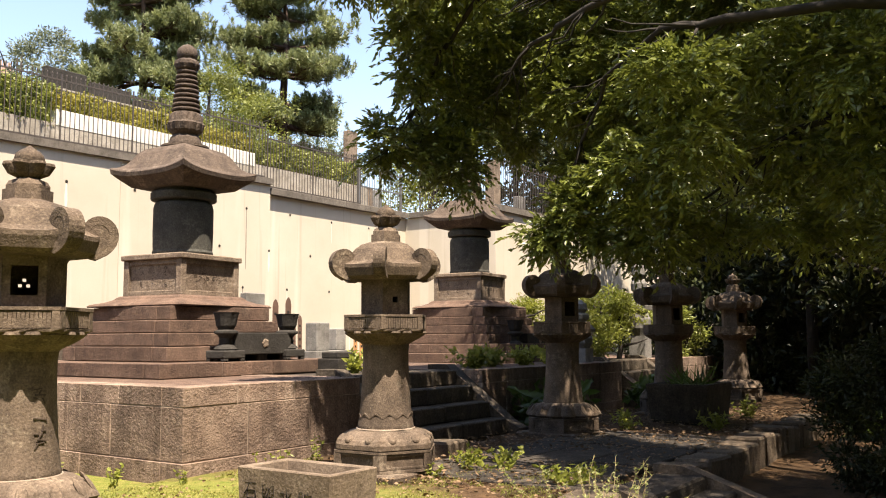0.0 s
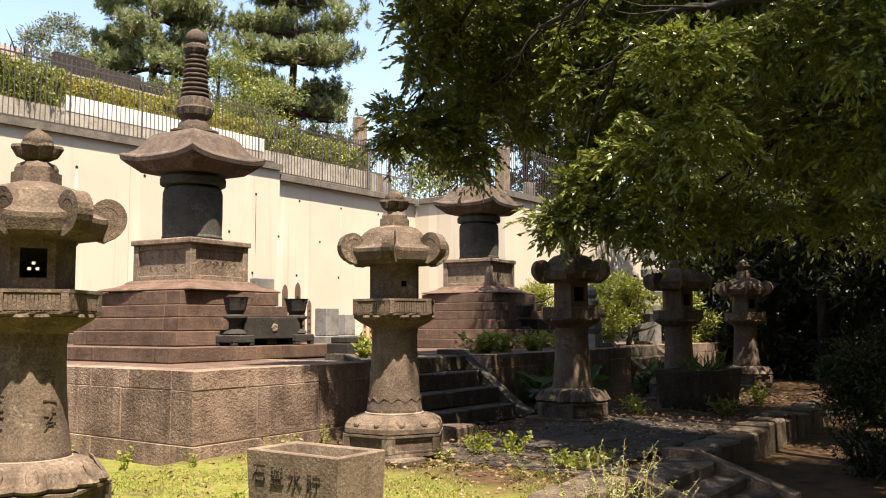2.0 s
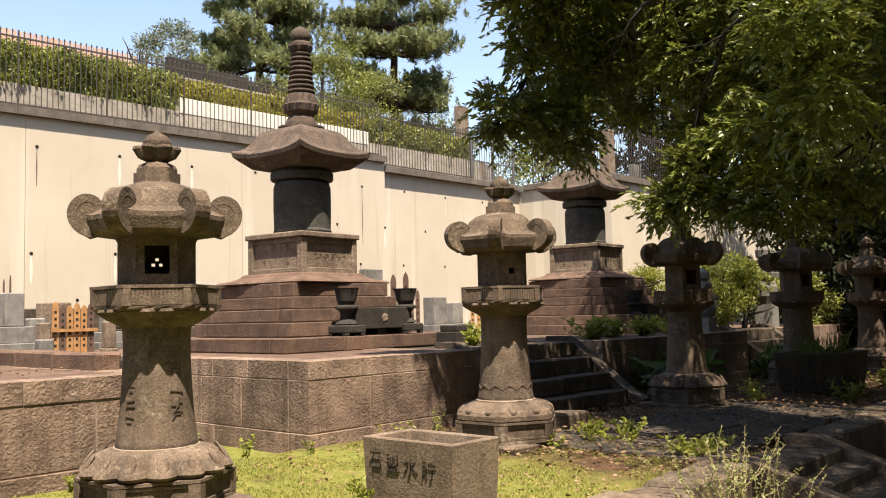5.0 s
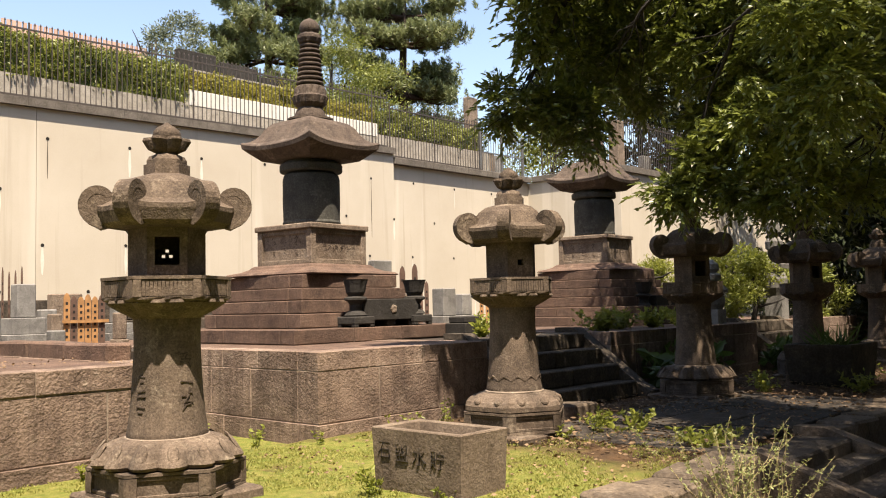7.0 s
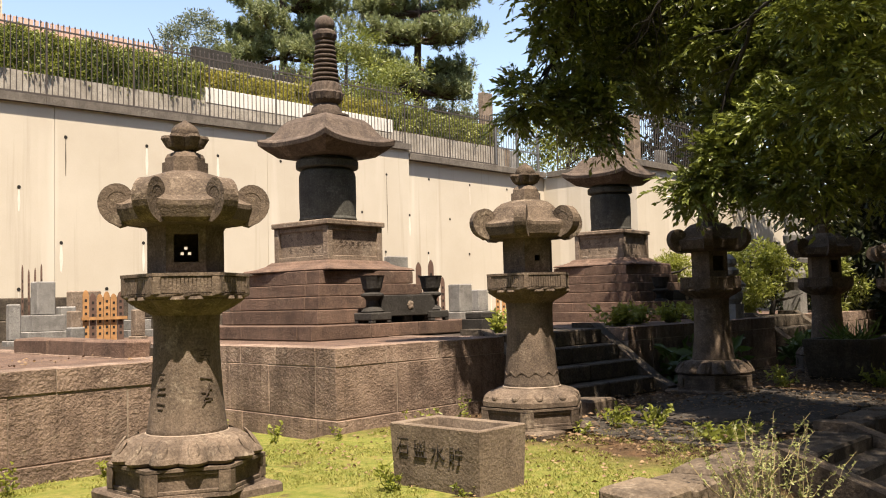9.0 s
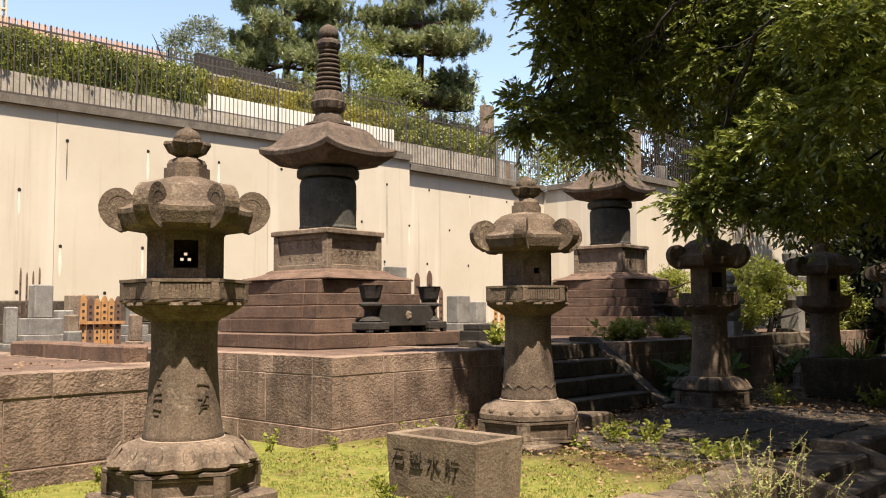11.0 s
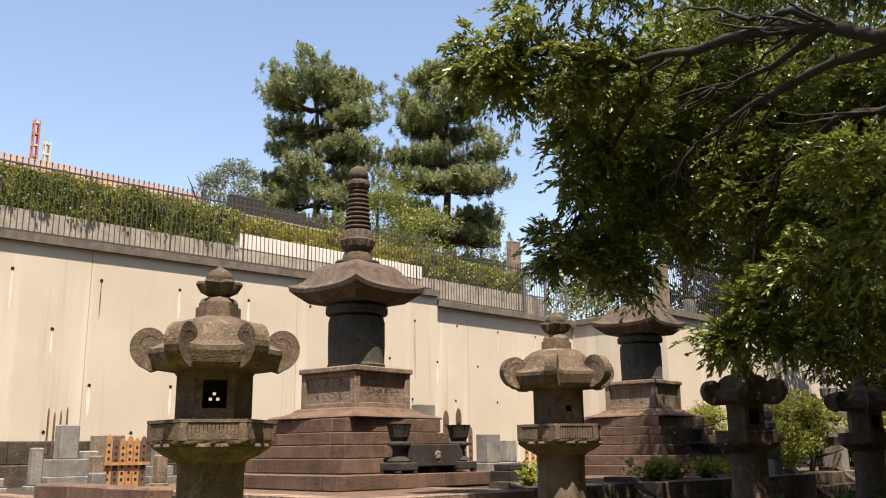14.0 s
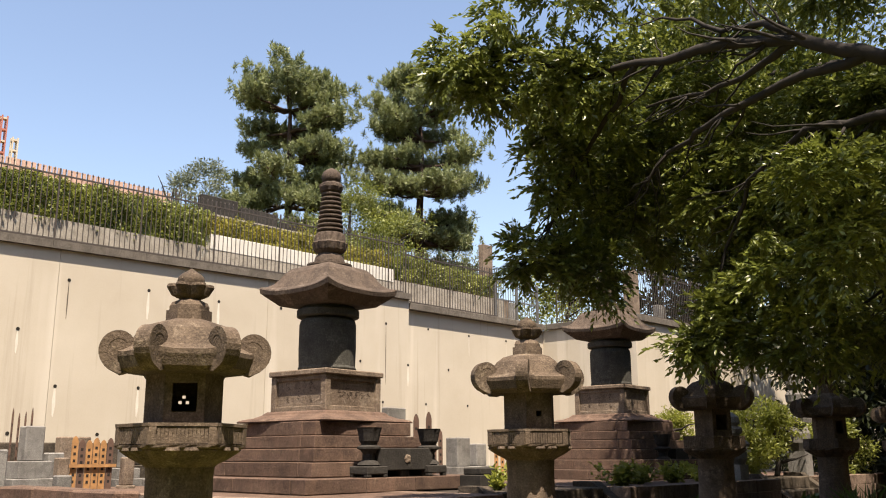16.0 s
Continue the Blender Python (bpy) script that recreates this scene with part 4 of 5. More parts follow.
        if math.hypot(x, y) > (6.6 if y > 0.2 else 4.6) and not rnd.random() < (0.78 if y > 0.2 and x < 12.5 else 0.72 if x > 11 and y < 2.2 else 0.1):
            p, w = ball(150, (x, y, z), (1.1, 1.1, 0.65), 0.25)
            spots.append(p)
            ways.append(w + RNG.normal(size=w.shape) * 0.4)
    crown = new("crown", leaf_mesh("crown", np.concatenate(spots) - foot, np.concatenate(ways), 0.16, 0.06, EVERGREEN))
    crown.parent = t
    return t


build_great_tree()


# ---- woods, and unseen trees added to block skylight ----
def build_wood(name, foot, spread, height, count, leaf, material, label, per=420, low=0.0, trunks=3, bark=STEMWOOD, size=(0.9, 1.7), hollow=0.3):
    rnd = random.Random(int(foot[0] * 13 + foot[1] * 7))
    t = thing(name, *foot, label, "tree")
    for k in range(trunks):
        bm = bmesh.new()
        x, y = (rnd.uniform(-0.6, 0.6) * spread[0], rnd.uniform(-0.6, 0.6) * spread[1]) if trunks > 1 else (0, 0)
        path = bent((x, y, -0.1), (x * 1.1, y * 1.1, height * 0.85), 0, 0.08, 7, rnd)
        tube(bm, path, taper(0.05 + height * 0.016, 0.04, 7), 8)
        for _ in range(7):
            k2 = rnd.randrange(2, 6)
            tube(bm, bent(path[k2], path[k2] + Vector((rnd.uniform(-1, 1) * spread[0] * 0.7, rnd.uniform(-1, 1) * spread[1] * 0.7, rnd.uniform(0.2, 0.2 * height))), 0, 0.2, 5, rnd), taper(0.04 + height * 0.004, 0.012, 5), 5)
        part("trunk", bm, bark, t, smooth=True)
    spots, ways = [], []
    for _ in range(count):
        a, q, u = rnd.uniform(0, 2 * math.pi), math.sqrt(rnd.random()), rnd.random()
        z = low + (height - low) * u
        girth = math.sqrt(max(1 - (2 * abs(u - 0.45)) ** 2.6, 0.05))
        s = rnd.uniform(*size)
        p, w = ball(per, (math.cos(a) * q * spread[0] * girth, math.sin(a) * q * spread[1] * girth, z), (s, s, s * 0.7), hollow)
        spots.append(p)
        ways.append(w + RNG.normal(size=w.shape) * 0.6)
    crown = new("crown", leaf_mesh("crown", np.concatenate(spots), np.concatenate(ways), leaf, leaf * 0.36, material))
    crown.parent = t
    return t


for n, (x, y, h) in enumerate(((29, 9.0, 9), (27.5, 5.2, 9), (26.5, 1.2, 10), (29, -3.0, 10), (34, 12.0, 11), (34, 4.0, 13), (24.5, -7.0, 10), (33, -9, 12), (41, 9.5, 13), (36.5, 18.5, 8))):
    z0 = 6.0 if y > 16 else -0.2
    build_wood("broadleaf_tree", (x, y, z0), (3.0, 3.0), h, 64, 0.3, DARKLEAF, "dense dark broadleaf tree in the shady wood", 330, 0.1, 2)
# tree added so that the far lanterns and lower path fall into shade
build_wood("evergreen_tree", (21.0, 2.6, -0.3), (4.2, 4.0), 10.0, 58, 0.2, EVERGREEN, "tall evergreen tree shading the lower path", 300, 4.0, 1)
# unseen trees added behind and beside the yard to block its skylight
for x, y, h in ((-12, -9, 18), (-6, -14, 20), (1, -16, 21), (8, -16, 21), (14, -14, 20), (20, -12, 18), (-16, -2, 17), (-18, 6, 16), (26, -13, 17), (-17, 13, 13)):
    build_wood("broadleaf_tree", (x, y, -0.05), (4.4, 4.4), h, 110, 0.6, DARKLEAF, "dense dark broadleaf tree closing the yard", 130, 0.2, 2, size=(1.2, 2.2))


# ---- pines and shrubs on the terrace ----
def build_pine(x, y, z, height, layers, label, seed):
    rnd = random.Random(seed)
    t = thing("pine_tree", x, y, z, label, "tree", "pine trees")
    bm = bmesh.new()
    trunk = bent((0, 0, -0.1), (rnd.uniform(-0.4, 0.4), 0.2, height * 0.96), 0, 0.05, 9, rnd)
    tube(bm, trunk, taper(0.3, 0.05, 9), 9)
    part("trunk", bm, PINEBARK, t, smooth=True)
    spots, ways = [], []

    def tuft(c, size):
        """One shoot: a brush of needles that points up and outward."""
        lean = unit(np.array((rnd.gauss(0, 0.35), rnd.gauss(0, 0.35), 1.0)))
        u = RNG.uniform(0, 1, (46, 1))
        spots.append(np.array(c) + lean * u * 0.3 * size + RNG.normal(size=(46, 3)) * 0.02)
        ways.append(unit(RNG.normal(size=(46, 3))) * (1.1 - 0.5 * u) + lean * (0.25 + u))

    for u, reach, ups in layers:
        k, reach = u * 8, reach * 0.8
        root = trunk[int(k)].lerp(trunk[min(int(k) + 1, 8)], k - int(k))
        for n in range(7):
            a = rnd.uniform(0, 2 * math.pi) if n > 1 else (0.8 + math.pi * n + rnd.uniform(-0.3, 0.3)) - 1.57
            r = reach * rnd.uniform(0.5, 1.05)
            end = root + Vector((math.cos(a) * r, math.sin(a) * r, ups + rnd.uniform(-0.3, 0.45)))
            bm = bmesh.new()
            path = bent(root, end, 0.12, 0.15, 6, rnd)
            tube(bm, path, taper(0.09, 0.02, 6), 6)
            # side shoots, each ending in a flat pad of brushes
            for m in range(int(3 + 2.2 * r)):
                w = rnd.uniform(0.3, 1.0)
                p = path[min(int(w * 5), 4)].lerp(path[min(int(w * 5) + 1, 5)], w * 5 - int(w * 5))
                b = a + rnd.uniform(-1.3, 1.3)
                tip = p + Vector((math.cos(b), math.sin(b), rnd.uniform(0.1, 0.45))) * rnd.uniform(0.35, 0.8)
                tube(bm, [p, p.lerp(tip, 0.5) + Vector((0, 0, -0.04)), tip], (0.022, 0.016, 0.01), 5)
                for _ in range(11):
                    tuft(tip + Vector((rnd.gauss(0, 0.34), rnd.gauss(0, 0.34), rnd.gauss(0, 0.13))), rnd.uniform(0.8, 1.25))
            part("limb", bm, PINEBARK, t, smooth=True)
    for _ in range(26):
        tuft(trunk[8] + Vector((rnd.gauss(0, 0.45), rnd.gauss(0, 0.45), rnd.uniform(-0.9, 0.3))), 1.1)
    crown = new("crown", leaf_mesh("crown", np.concatenate(spots), np.concatenate(ways), 0.23, 0.042, NEEDLE, 0.0))
    crown.parent = t


build_pine(24.0, 32.2, 5.9, 13.9, ((0.42, 2.6, -0.3), (0.5, 3.0, -0.2), (0.58, 3.4, -0.1), (0.68, 2.9, 0.1), (0.78, 3.2, 0.2), (0.86, 2.9, 0.3), (0.93, 2.0, 0.5)), "tall pine tree with layered needle clumps", 4)
build_pine(28.55, 28.3, 5.9, 14.1, ((0.30, 2.6, -0.4), (0.40, 2.9, -0.3), (0.48, 3.4, -0.2), (0.57, 3.4, -0.1), (0.66, 3.2, 0.1), (0.76, 2.9, 0.2), (0.85, 2.4, 0.4), (0.93, 1.8, 0.4)), "broad pine tree beside another pine", 9)
build_wood("shrub_tree", (20.2, 22.7, 5.9), (2.0, 1.8), 4.7, 62, 0.12, HEDGELEAF, "light green rounded small tree above the hedge", 300, 1.0, 2, size=(0.4, 0.8))
build_wood("shrub_tree", (18.0, 24.0, 5.9), (1.1, 1.0), 3.5, 12, 0.12, YELLOWLEAF, "yellowing small tree above the hedge", 220, 1.0, 1, size=(0.3, 0.6))
build_wood("distant_tree", (23.2, 38.0, 5.9), (3.6, 2.5), 10.0, 85, 0.2, PALELEAF, "pale airy deciduous tree in the distance", 130, 3.0, 2, size=(0.4, 0.9), hollow=0.1)
build_wood("distant_tree", (46.0, 42.0, 5.9), (5.0, 3.0), 10.5, 46, 0.28, PALELEAF, "hazy green tree far behind the terrace", 150, 1.0, 2, size=(0.8, 1.5))
build_wood("distant_tree", (39.5, 28.5, 5.9), (3.0, 3.0), 6.4, 40, 0.25, HEDGELEAF, "green tree behind the terrace gate", 220, 0.3, 2, size=(0.7, 1.3))


def build_hedge(x0, x1, y0, y1, z0, top0, top1, material, label, density=640, leaf=0.075):
    h = thing("hedge", (x0 + x1) / 2, (y0 + y1) / 2, z0, label, "hedge")
    off = np.array([(x0 + x1) / 2, (y0 + y1) / 2, z0])
    top = lambda x: top0 + (top1 - top0) * (x - x0) / (x1 - x0)
    bm = bmesh.new()
    rings = []
    for k in range(13):
        x = x0 + 0.12 + (x1 - x0 - 0.24) * k / 12
        z = top(x) - 0.16
        rings.append([(x - off[0], y0 + 0.16 - off[1], 0.0), (x - off[0], y1 - 0.16 - off[1], 0.0), (x - off[0], y1 - 0.2 - off[1], z - z0), (x - off[0], y0 + 0.2 - off[1], z - z0)])
    loft(bm, rings)
    bmesh.ops.recalc_face_normals(bm, faces=bm.faces)
    part("branch_core", bm, material, h)
    high = (top0 + top1) / 2 - z0
    count = int(density * (x1 - x0) * (high + (y1 - y0)))
    x = RNG.uniform(x0, x1, count)
    front = RNG.random(count) < high / (high + (y1 - y0))
    crest = np.array([0.13 * noise.noise((v * 1.7, 0, z0)) + 0.09 * noise.noise((v * 6, 1, z0)) for v in x])
    tops = top0 + (top1 - top0) * (x - x0) / (x1 - x0) + crest
    v = RNG.random(count)
    bulge = np.array([0.26 * noise.noise((a * 2.6, b * 2.4, 5)) + 0.1 * noise.noise((a * 7, b * 6, 8)) for a, b in zip(x, v)])
    y = np.where(front, y0 + bulge + RNG.uniform(-0.02, 0.2, count), y0 + (y1 - y0) * v)
    z = np.where(front, z0 + (tops - z0) * v, tops - RNG.uniform(0, 0.14, count))
    ragged = np.where(front & (v < 0.12), RNG.uniform(-0.15, 0.1, count), 0)
    way = np.stack([RNG.normal(size=count) * 0.6, np.where(front, -0.9, -0.1) + RNG.normal(size=count) * 0.4, np.where(front, -0.35, 0.6) + RNG.normal(size=count) * 0.4], 1)
    crown = new("foliage", leaf_mesh("foliage", np.stack([x, y, z + ragged], 1) - off, way, leaf, leaf * 0.72, material))
    crown.parent = h


build_hedge(-3.0, 12.75, 20.62, 21.9, 7.03, 8.06, 8.1, HEDGELEAF, "long clipped green hedge above the parapet")
build_hedge(12.75, 19.45, 20.78, 21.9, 7.38, 8.08, 7.98, YELLOWLEAF, "clipped yellowing hedge above the white parapet")
build_hedge(19.45, 24.95, 20.66, 22.0, 7.2, 7.98, 7.86, HEDGELEAF, "clipped green hedge beside the terrace gate")


# ---- things on the terrace ----
def build_gate():
    g = thing("metal_gate", 24.85, 19.9, 6.18, "grey steel double gate at the terrace edge", "gate")
    for x in (-1.2, 0.0, 1.2):
        part("post", box(x - 0.045, x + 0.045, -0.045, 0.045, -0.2, 1.5, 0.008), STEEL, g)
    for s in (-1, 1):
        leaf = new("gate_leaf")
        leaf.parent = g
        x0, x1 = (-1.14, -0.06) if s < 0 else (0.06, 1.14)
        for z in (0.06, 0.72, 1.36):
            part("rail", box(x0, x1, -0.018, 0.018, z, z + 0.045), STEEL, leaf)
        for k in range(9):
            x = x0 + (x1 - x0) * k / 8
            part("bar", box(x - 0.009, x + 0.009, -0.009, 0.009, 0.06, 1.4), STEEL, leaf)


build_gate()


def gravestone(name, x, y, z, w, d, h, material, label, steps=((1.8, 1.6, 0.25), (1.35, 1.3, 0.2)), turn=0.0, group="gravestones"):
    g = thing(name, x, y, z, label, "gravestone", group, turn=turn)
    at = -0.05
    for a, b, c in steps:
        part("plinth", box(-w * a / 2, w * a / 2, -d * b / 2, d * b / 2, at, at + c + (0.05 if at < 0 else 0), 0.012), material, g)
        at = (at + c + 0.05) if at < 0 else at + c
    part("shaft", box(-w / 2, w / 2, -d / 2, d / 2, at, at + h, 0.02), material, g)
    return g


for k, (x, w, h) in enumerate(((15.1, 1.35, 3.75), (16.65, 1.4, 3.6), (18.25, 1.4, 3.4))):
    g = thing("black_gravestone", x, 24.2, 5.9, "large polished black gravestone behind the hedge", "gravestone", "black gravestones")
    part("slab", box(-w / 2, w / 2, -0.12, 0.12, 0.0, h, 0.02), BLACK, g)
    part("plinth", box(-w * 0.6, w * 0.6, -0.3, 0.3, -0.05, 0.6, 0.02), BLACK, g)
gravestone("stone_monument", 28.9, 24.8, 5.9, 0.62, 0.3, 4.2, TAN, "tall brown stone monument slab on the terrace", ((2.0, 2.0, 0.4),))
gravestone("stone_monument", 25.6, 21.2, 5.9, 0.4, 0.4, 0.9, TAN, "small brown stone monument behind the gate", ((1.8, 1.8, 0.25), (1.3, 1.3, 0.2)))
gravestone("stone_monument", 26.9, 21.9, 5.9, 0.5, 0.5, 1.0, GREY, "small grey stone monument behind the gate")
gravestone("stone_monument", 29.6, 16.9, 5.9, 0.5, 0.25, 0.8, GREY, "grey granite gravestone behind dark railings", ((2.4, 2.4, 0.3),))
rail = thing("white_rail", 13.2, 22.6, 5.9, "thin white handrail behind the hedge", "rail")
part("top_bar", box(0.0, 5.6, -0.02, 0.02, 2.66, 2.71, 0.004), PARAPET, rail)
for k in range(4):
    part("post", box(0.03 + 1.8 * k, 0.07 + 1.8 * k, -0.02, 0.02, 0.0, 2.66), PARAPET, rail)
pil = thing("stone_pillar", 26.28, 16.05, 6.18, "square brown stone pillar at the wall corner", "pillar")
part("shaft", box(-0.2, 0.2, -0.2, 0.2, 0, 1.55, 0.02), TAN, pil)


SALMON = plain("faded_salmon_paint", (0.66, 0.43, 0.33), 0.7, 0.0, 1.5, 0.75, 0.1)


def build_far_hall():
    h = thing("distant_building", 21.0, 62.0, 5.9, "far building with orange scaffold-like ribbed roof edge", "building")
    part("wall", box(-9, 11.4, -3, 3, 0, 14.0), PALE, h)
    roof = part("roof", box(-9.3, 11.7, -3.4, 3.4, 14.0, 14.3), SALMON, h)
    rib = mesh_of(box(-0.12, 0.12, -0.05, 0.05, 0, 0.85), "rib", SALMON)
    for k in range(61):
        ob = new("rib", rib)
        ob.parent = roof
        ob.location = (-9.1 + 0.34 * k, -3.45, 13.9)


build_far_hall()
RED = plain("faded_red_paint", (0.55, 0.2, 0.14), 0.6)
CREAM = plain("cream_paint", (0.75, 0.66, 0.5), 0.6)
for x, y, top, m in ((25.05, 72.5, 28.5, RED), (25.85, 72.0, 26.7, CREAM)):
    c = thing("crane_mast", x, y, 5.9, "far lattice crane mast against the sky", "crane")
    bm = bmesh.new()
    for sx in (-0.2, 0.2):
        for sy in (-0.2, 0.2):
            add_box(bm, sx - 0.05, sx + 0.05, sy - 0.05, sy + 0.05, 0, top - 5.9)
    part("leg_frame", bm, m, c)
    for k in range(24):
        z = (top - 6.2) * k / 23
        part("brace", box(-0.24, 0.24, -0.24, 0.24, z, z + 0.14), CREAM if k % 2 else m, c)


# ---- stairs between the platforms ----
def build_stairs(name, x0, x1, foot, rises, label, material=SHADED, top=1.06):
    s = thing(name, (x0 + x1) / 2, foot, 0, label, "stairs", kind="structure")
    half, up, run = (x1 - x0) / 2, top / rises, 0.34
    for k in range(rises):
        z1 = up * (k + 1)
        for a, b in ((-half + 0.3, -0.02), (-0.012, half - 0.3)):
            part("step", box(a, b, run * k, run * (k + 1) + 0.3, z1 - up, z1, 0.02, 0.008), material, s)
    for sx in (-1, 1):
        bm = bmesh.new()
        a, b = (half - 0.29, half - 0.01) if sx > 0 else (-half + 0.01, -half + 0.29)
        side = [(-0.25, -0.1), (-0.25, 0.1), (0.0, 0.22), (run * rises - 0.1, top + 0.09), (run * rises + 0.3, top + 0.09), (run * rises + 0.3, -0.1)]
        loft(bm, [[(a, y, z) for y, z in side], [(b, y, z) for y, z in side]])
        bmesh.ops.recalc_face_normals(bm, faces=bm.faces)
        part("stringer", bm, material, s)


build_stairs("stairs_middle", 10.42, 13.7, 7.95, 4, "stone steps between the platforms, toned dark for shade")
build_stairs("stairs_far", 19.95, 22.6, 7.95, 4, "stained stone steps with sloping side stones, toned dark for shade")
build_platform("wall_platform_end", 22.65, 27.5, "SWE", "dark stone block platform under the trees", 41)
soil = box(-14, 26.0, 17.05, 19.59, -0.2, 1.0)
for a, b, c in ((5.27, 7.1, 12.2), (10.37, 13.73, 9.65), (19.92, 22.63, 9.65)):
    add_box(soil, a, b, c, 17.04, -0.2, 1.03)
earth = tagged(part("ground", soil, SOIL), "bare earth strip behind the tomb platforms", "ground", kind="structure")
low = tagged(new("wall_low"), "low dark stone wall before the concrete wall", "wall", kind="structure")
for n in range(12):
    for r in range(2):
        a = -6.0 + 1.72 * n + 0.6 * r
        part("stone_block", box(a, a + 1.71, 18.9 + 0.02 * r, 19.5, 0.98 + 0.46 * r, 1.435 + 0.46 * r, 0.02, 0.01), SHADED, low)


# ---- altar pieces before the pagodas ----
def build_vase(x, y, z):
    v = thing("stone_flower_vase", x, y, z, "dark lotus-shaped stone flower vase on small feet", "vase", "stone vases")
    plinth = part("plinth", box(-0.22, 0.22, -0.22, 0.22, 0.045, 0.17, 0.015), BLACK, v)
    for a in (-0.17, 0.17):
        for b in (-0.17, 0.17):
            part("foot", box(a - 0.045, a + 0.045, b - 0.045, b + 0.045, 0, 0.05, 0.01), BLACK, plinth)
    part("body", turned(((0.13, 0.17), (0.19, 0.19), (0.16, 0.23), (0.105, 0.27), (0.1, 0.36), (0.13, 0.41), (0.19, 0.44), (0.19, 0.47), (0.12, 0.5)), 24), BLACK, v, smooth=False)
    part("cup", turned(((0.12, 0.5), (0.16, 0.56), (0.185, 0.68), (0.205, 0.745), (0.215, 0.77), (0.18, 0.77), (0.15, 0.68), (0.1, 0.6)), 20, 0, 8, 0.02, (0, 0.4, 0.8, 1, 1, 1, 0, 0)), BLACK, v)
    return v


VASE = build_vase(9.83, 10.98, 1.277)


def build_altar(x, y, z):
    a = thing("stone_altar", x, y, z, "dark stone offering table with a carved crest", "altar")
    part("table", box(-0.62, 0.62, -0.2, 0.2, 0.1, 0.45, 0.012), BLACK, a)
    for u in (-0.5, 0, 0.5):
        part("foot", box(u - 0.09, u + 0.09, -0.16, 0.16, 0, 0.105, 0.015), BLACK, a)
    crest = turned(((0.02, 0), (0.075, 0.0), (0.08, 0.008), (0.06, 0.014), (0.02, 0.012)), 14, 0, 5, 0.02)
    bmesh.ops.transform(crest, matrix=Matrix.Translation((0.02, -0.2, 0.28)) @ Matrix.Rotation(math.pi / 2, 4, "X"), verts=crest.verts)
    part("crest", crest, TAN, a)
    return a


ALTAR = build_altar(10.52, 11.03, 1.277)
copy_thing(VASE, pose(11.18, 10.97, 1.277))
copy_thing(VASE, pose(19.0, 11.0, 1.277))
copy_thing(VASE, pose(20.9, 11.0, 1.277))
copy_thing(ALTAR, pose(19.95, 11.05, 1.277))
gravestone("stone_block_seat", 11.95, 10.5, 1.06, 0.42, 0.4, 0.12, BLACK, "low black stone block beside the altar", ((1.2, 1.2, 0.22),))
gravestone("grave_slab", 12.85, 13.6, 1.06, 0.52, 0.2, 1.35, GREY, "grey stone grave slab behind the pagoda", ((1.2, 1.5, 0.15),))
gravestone("grave_post", 14.9, 13.7, 1.06, 0.42, 0.36, 0.62, GREY, "pale grey granite grave post", ((1.9, 1.9, 0.3),))
gravestone("grave_post", 16.1, 14.2, 1.06, 0.35, 0.3, 0.5, GREY, "pale grey granite grave post", ((2.0, 1.9, 0.3),))


def stupa_boards(x, y, z, count, height, step, material, label, lean=0.0, rail=False, turn=0.0, width=0.09):
    rnd = random.Random(int(x * 10))
    s = thing("wooden_grave_tablets", x, y, z, label, "grave tablets", turn=turn)
    for k in range(count):
        u = (k - (count - 1) / 2) * step
        h = height * rnd.uniform(0.93, 1.04)
        b = part("tablet", loft(bmesh.new(), [[(u - width / 2, -0.01, -0.03), (u + width / 2, -0.01, -0.03), (u + width / 2, 0.012, -0.03), (u - width / 2, 0.012, -0.03)]] + [[(u - w, -0.01 + lean * q, q), (u + w, -0.01 + lean * q, q), (u + w, 0.012 + lean * q, q), (u - w, 0.012 + lean * q, q)] for w, q in ((width / 2, h * 0.9), (width * 0.36, h * 0.96), (width * 0.1, h))]), material if rnd.random() < 0.7 else WOODGREY, s)
        for m in range(6):
            q = h * (0.12 + 0.13 * m)
            part("ink_bar", box(u - width * 0.2, u + width * 0.2, -0.013 + lean * q, -0.011 + lean * q, q, q + 0.05), INK, b)
    if rail:
        part("rail", box(-count * step / 2 - 0.05, count * step / 2 + 0.05, -0.05, -0.03, height * 0.42, height * 0.48), WOODTAN, s)
    return s


stupa_boards(7.75, 16.15, 1.04, 6, 0.92, 0.125, WOODTAN, "row of orange wooden grave tablets in a rail", 0, True, -10, 0.11)
stupa_boards(13.75, 13.4, 1.04, 4, 1.05, 0.13, WOODGREY, "dark weathered wooden grave tablets", 0.06, False, -40)
stupa_boards(16.3, 13.6, 1.04, 3, 1.0, 0.14, WOODTAN, "tan wooden grave tablets among graves", 0.03, False, -45)
for x, y, h in ((13.3, 13.4, 1.42), (13.62, 13.35, 1.46)):
    stupa_boards(x, y, 1.04, 1, h, 0.1, WOODGREY, "tall dark wooden grave post", 0, False, -40, 0.12)

# graves beyond the west platform
gravestone("gravestone", 6.95, 16.9, 1.04, 0.34, 0.32, 0.62, GREY, "grey granite gravestone on a stepped base", ((2.4, 2.2, 0.2), (1.75, 1.7, 0.3)))
stupa_boards(6.95, 17.4, 1.04, 4, 1.45, 0.11, WOODGREY, "thin dark wooden grave tablets behind a gravestone", 0.02, False, -15, 0.035)
gravestone("gravestone", 6.05, 15.9, 1.04, 0.2, 0.16, 0.62, GREY, "small pale granite grave post", ((1.5, 1.5, 0.08),))
gravestone("gravestone", 6.1, 13.6, 1.04, 0.22, 0.2, 0.26, GREY, "small pale granite block", ((1.2, 1.2, 0.05),))
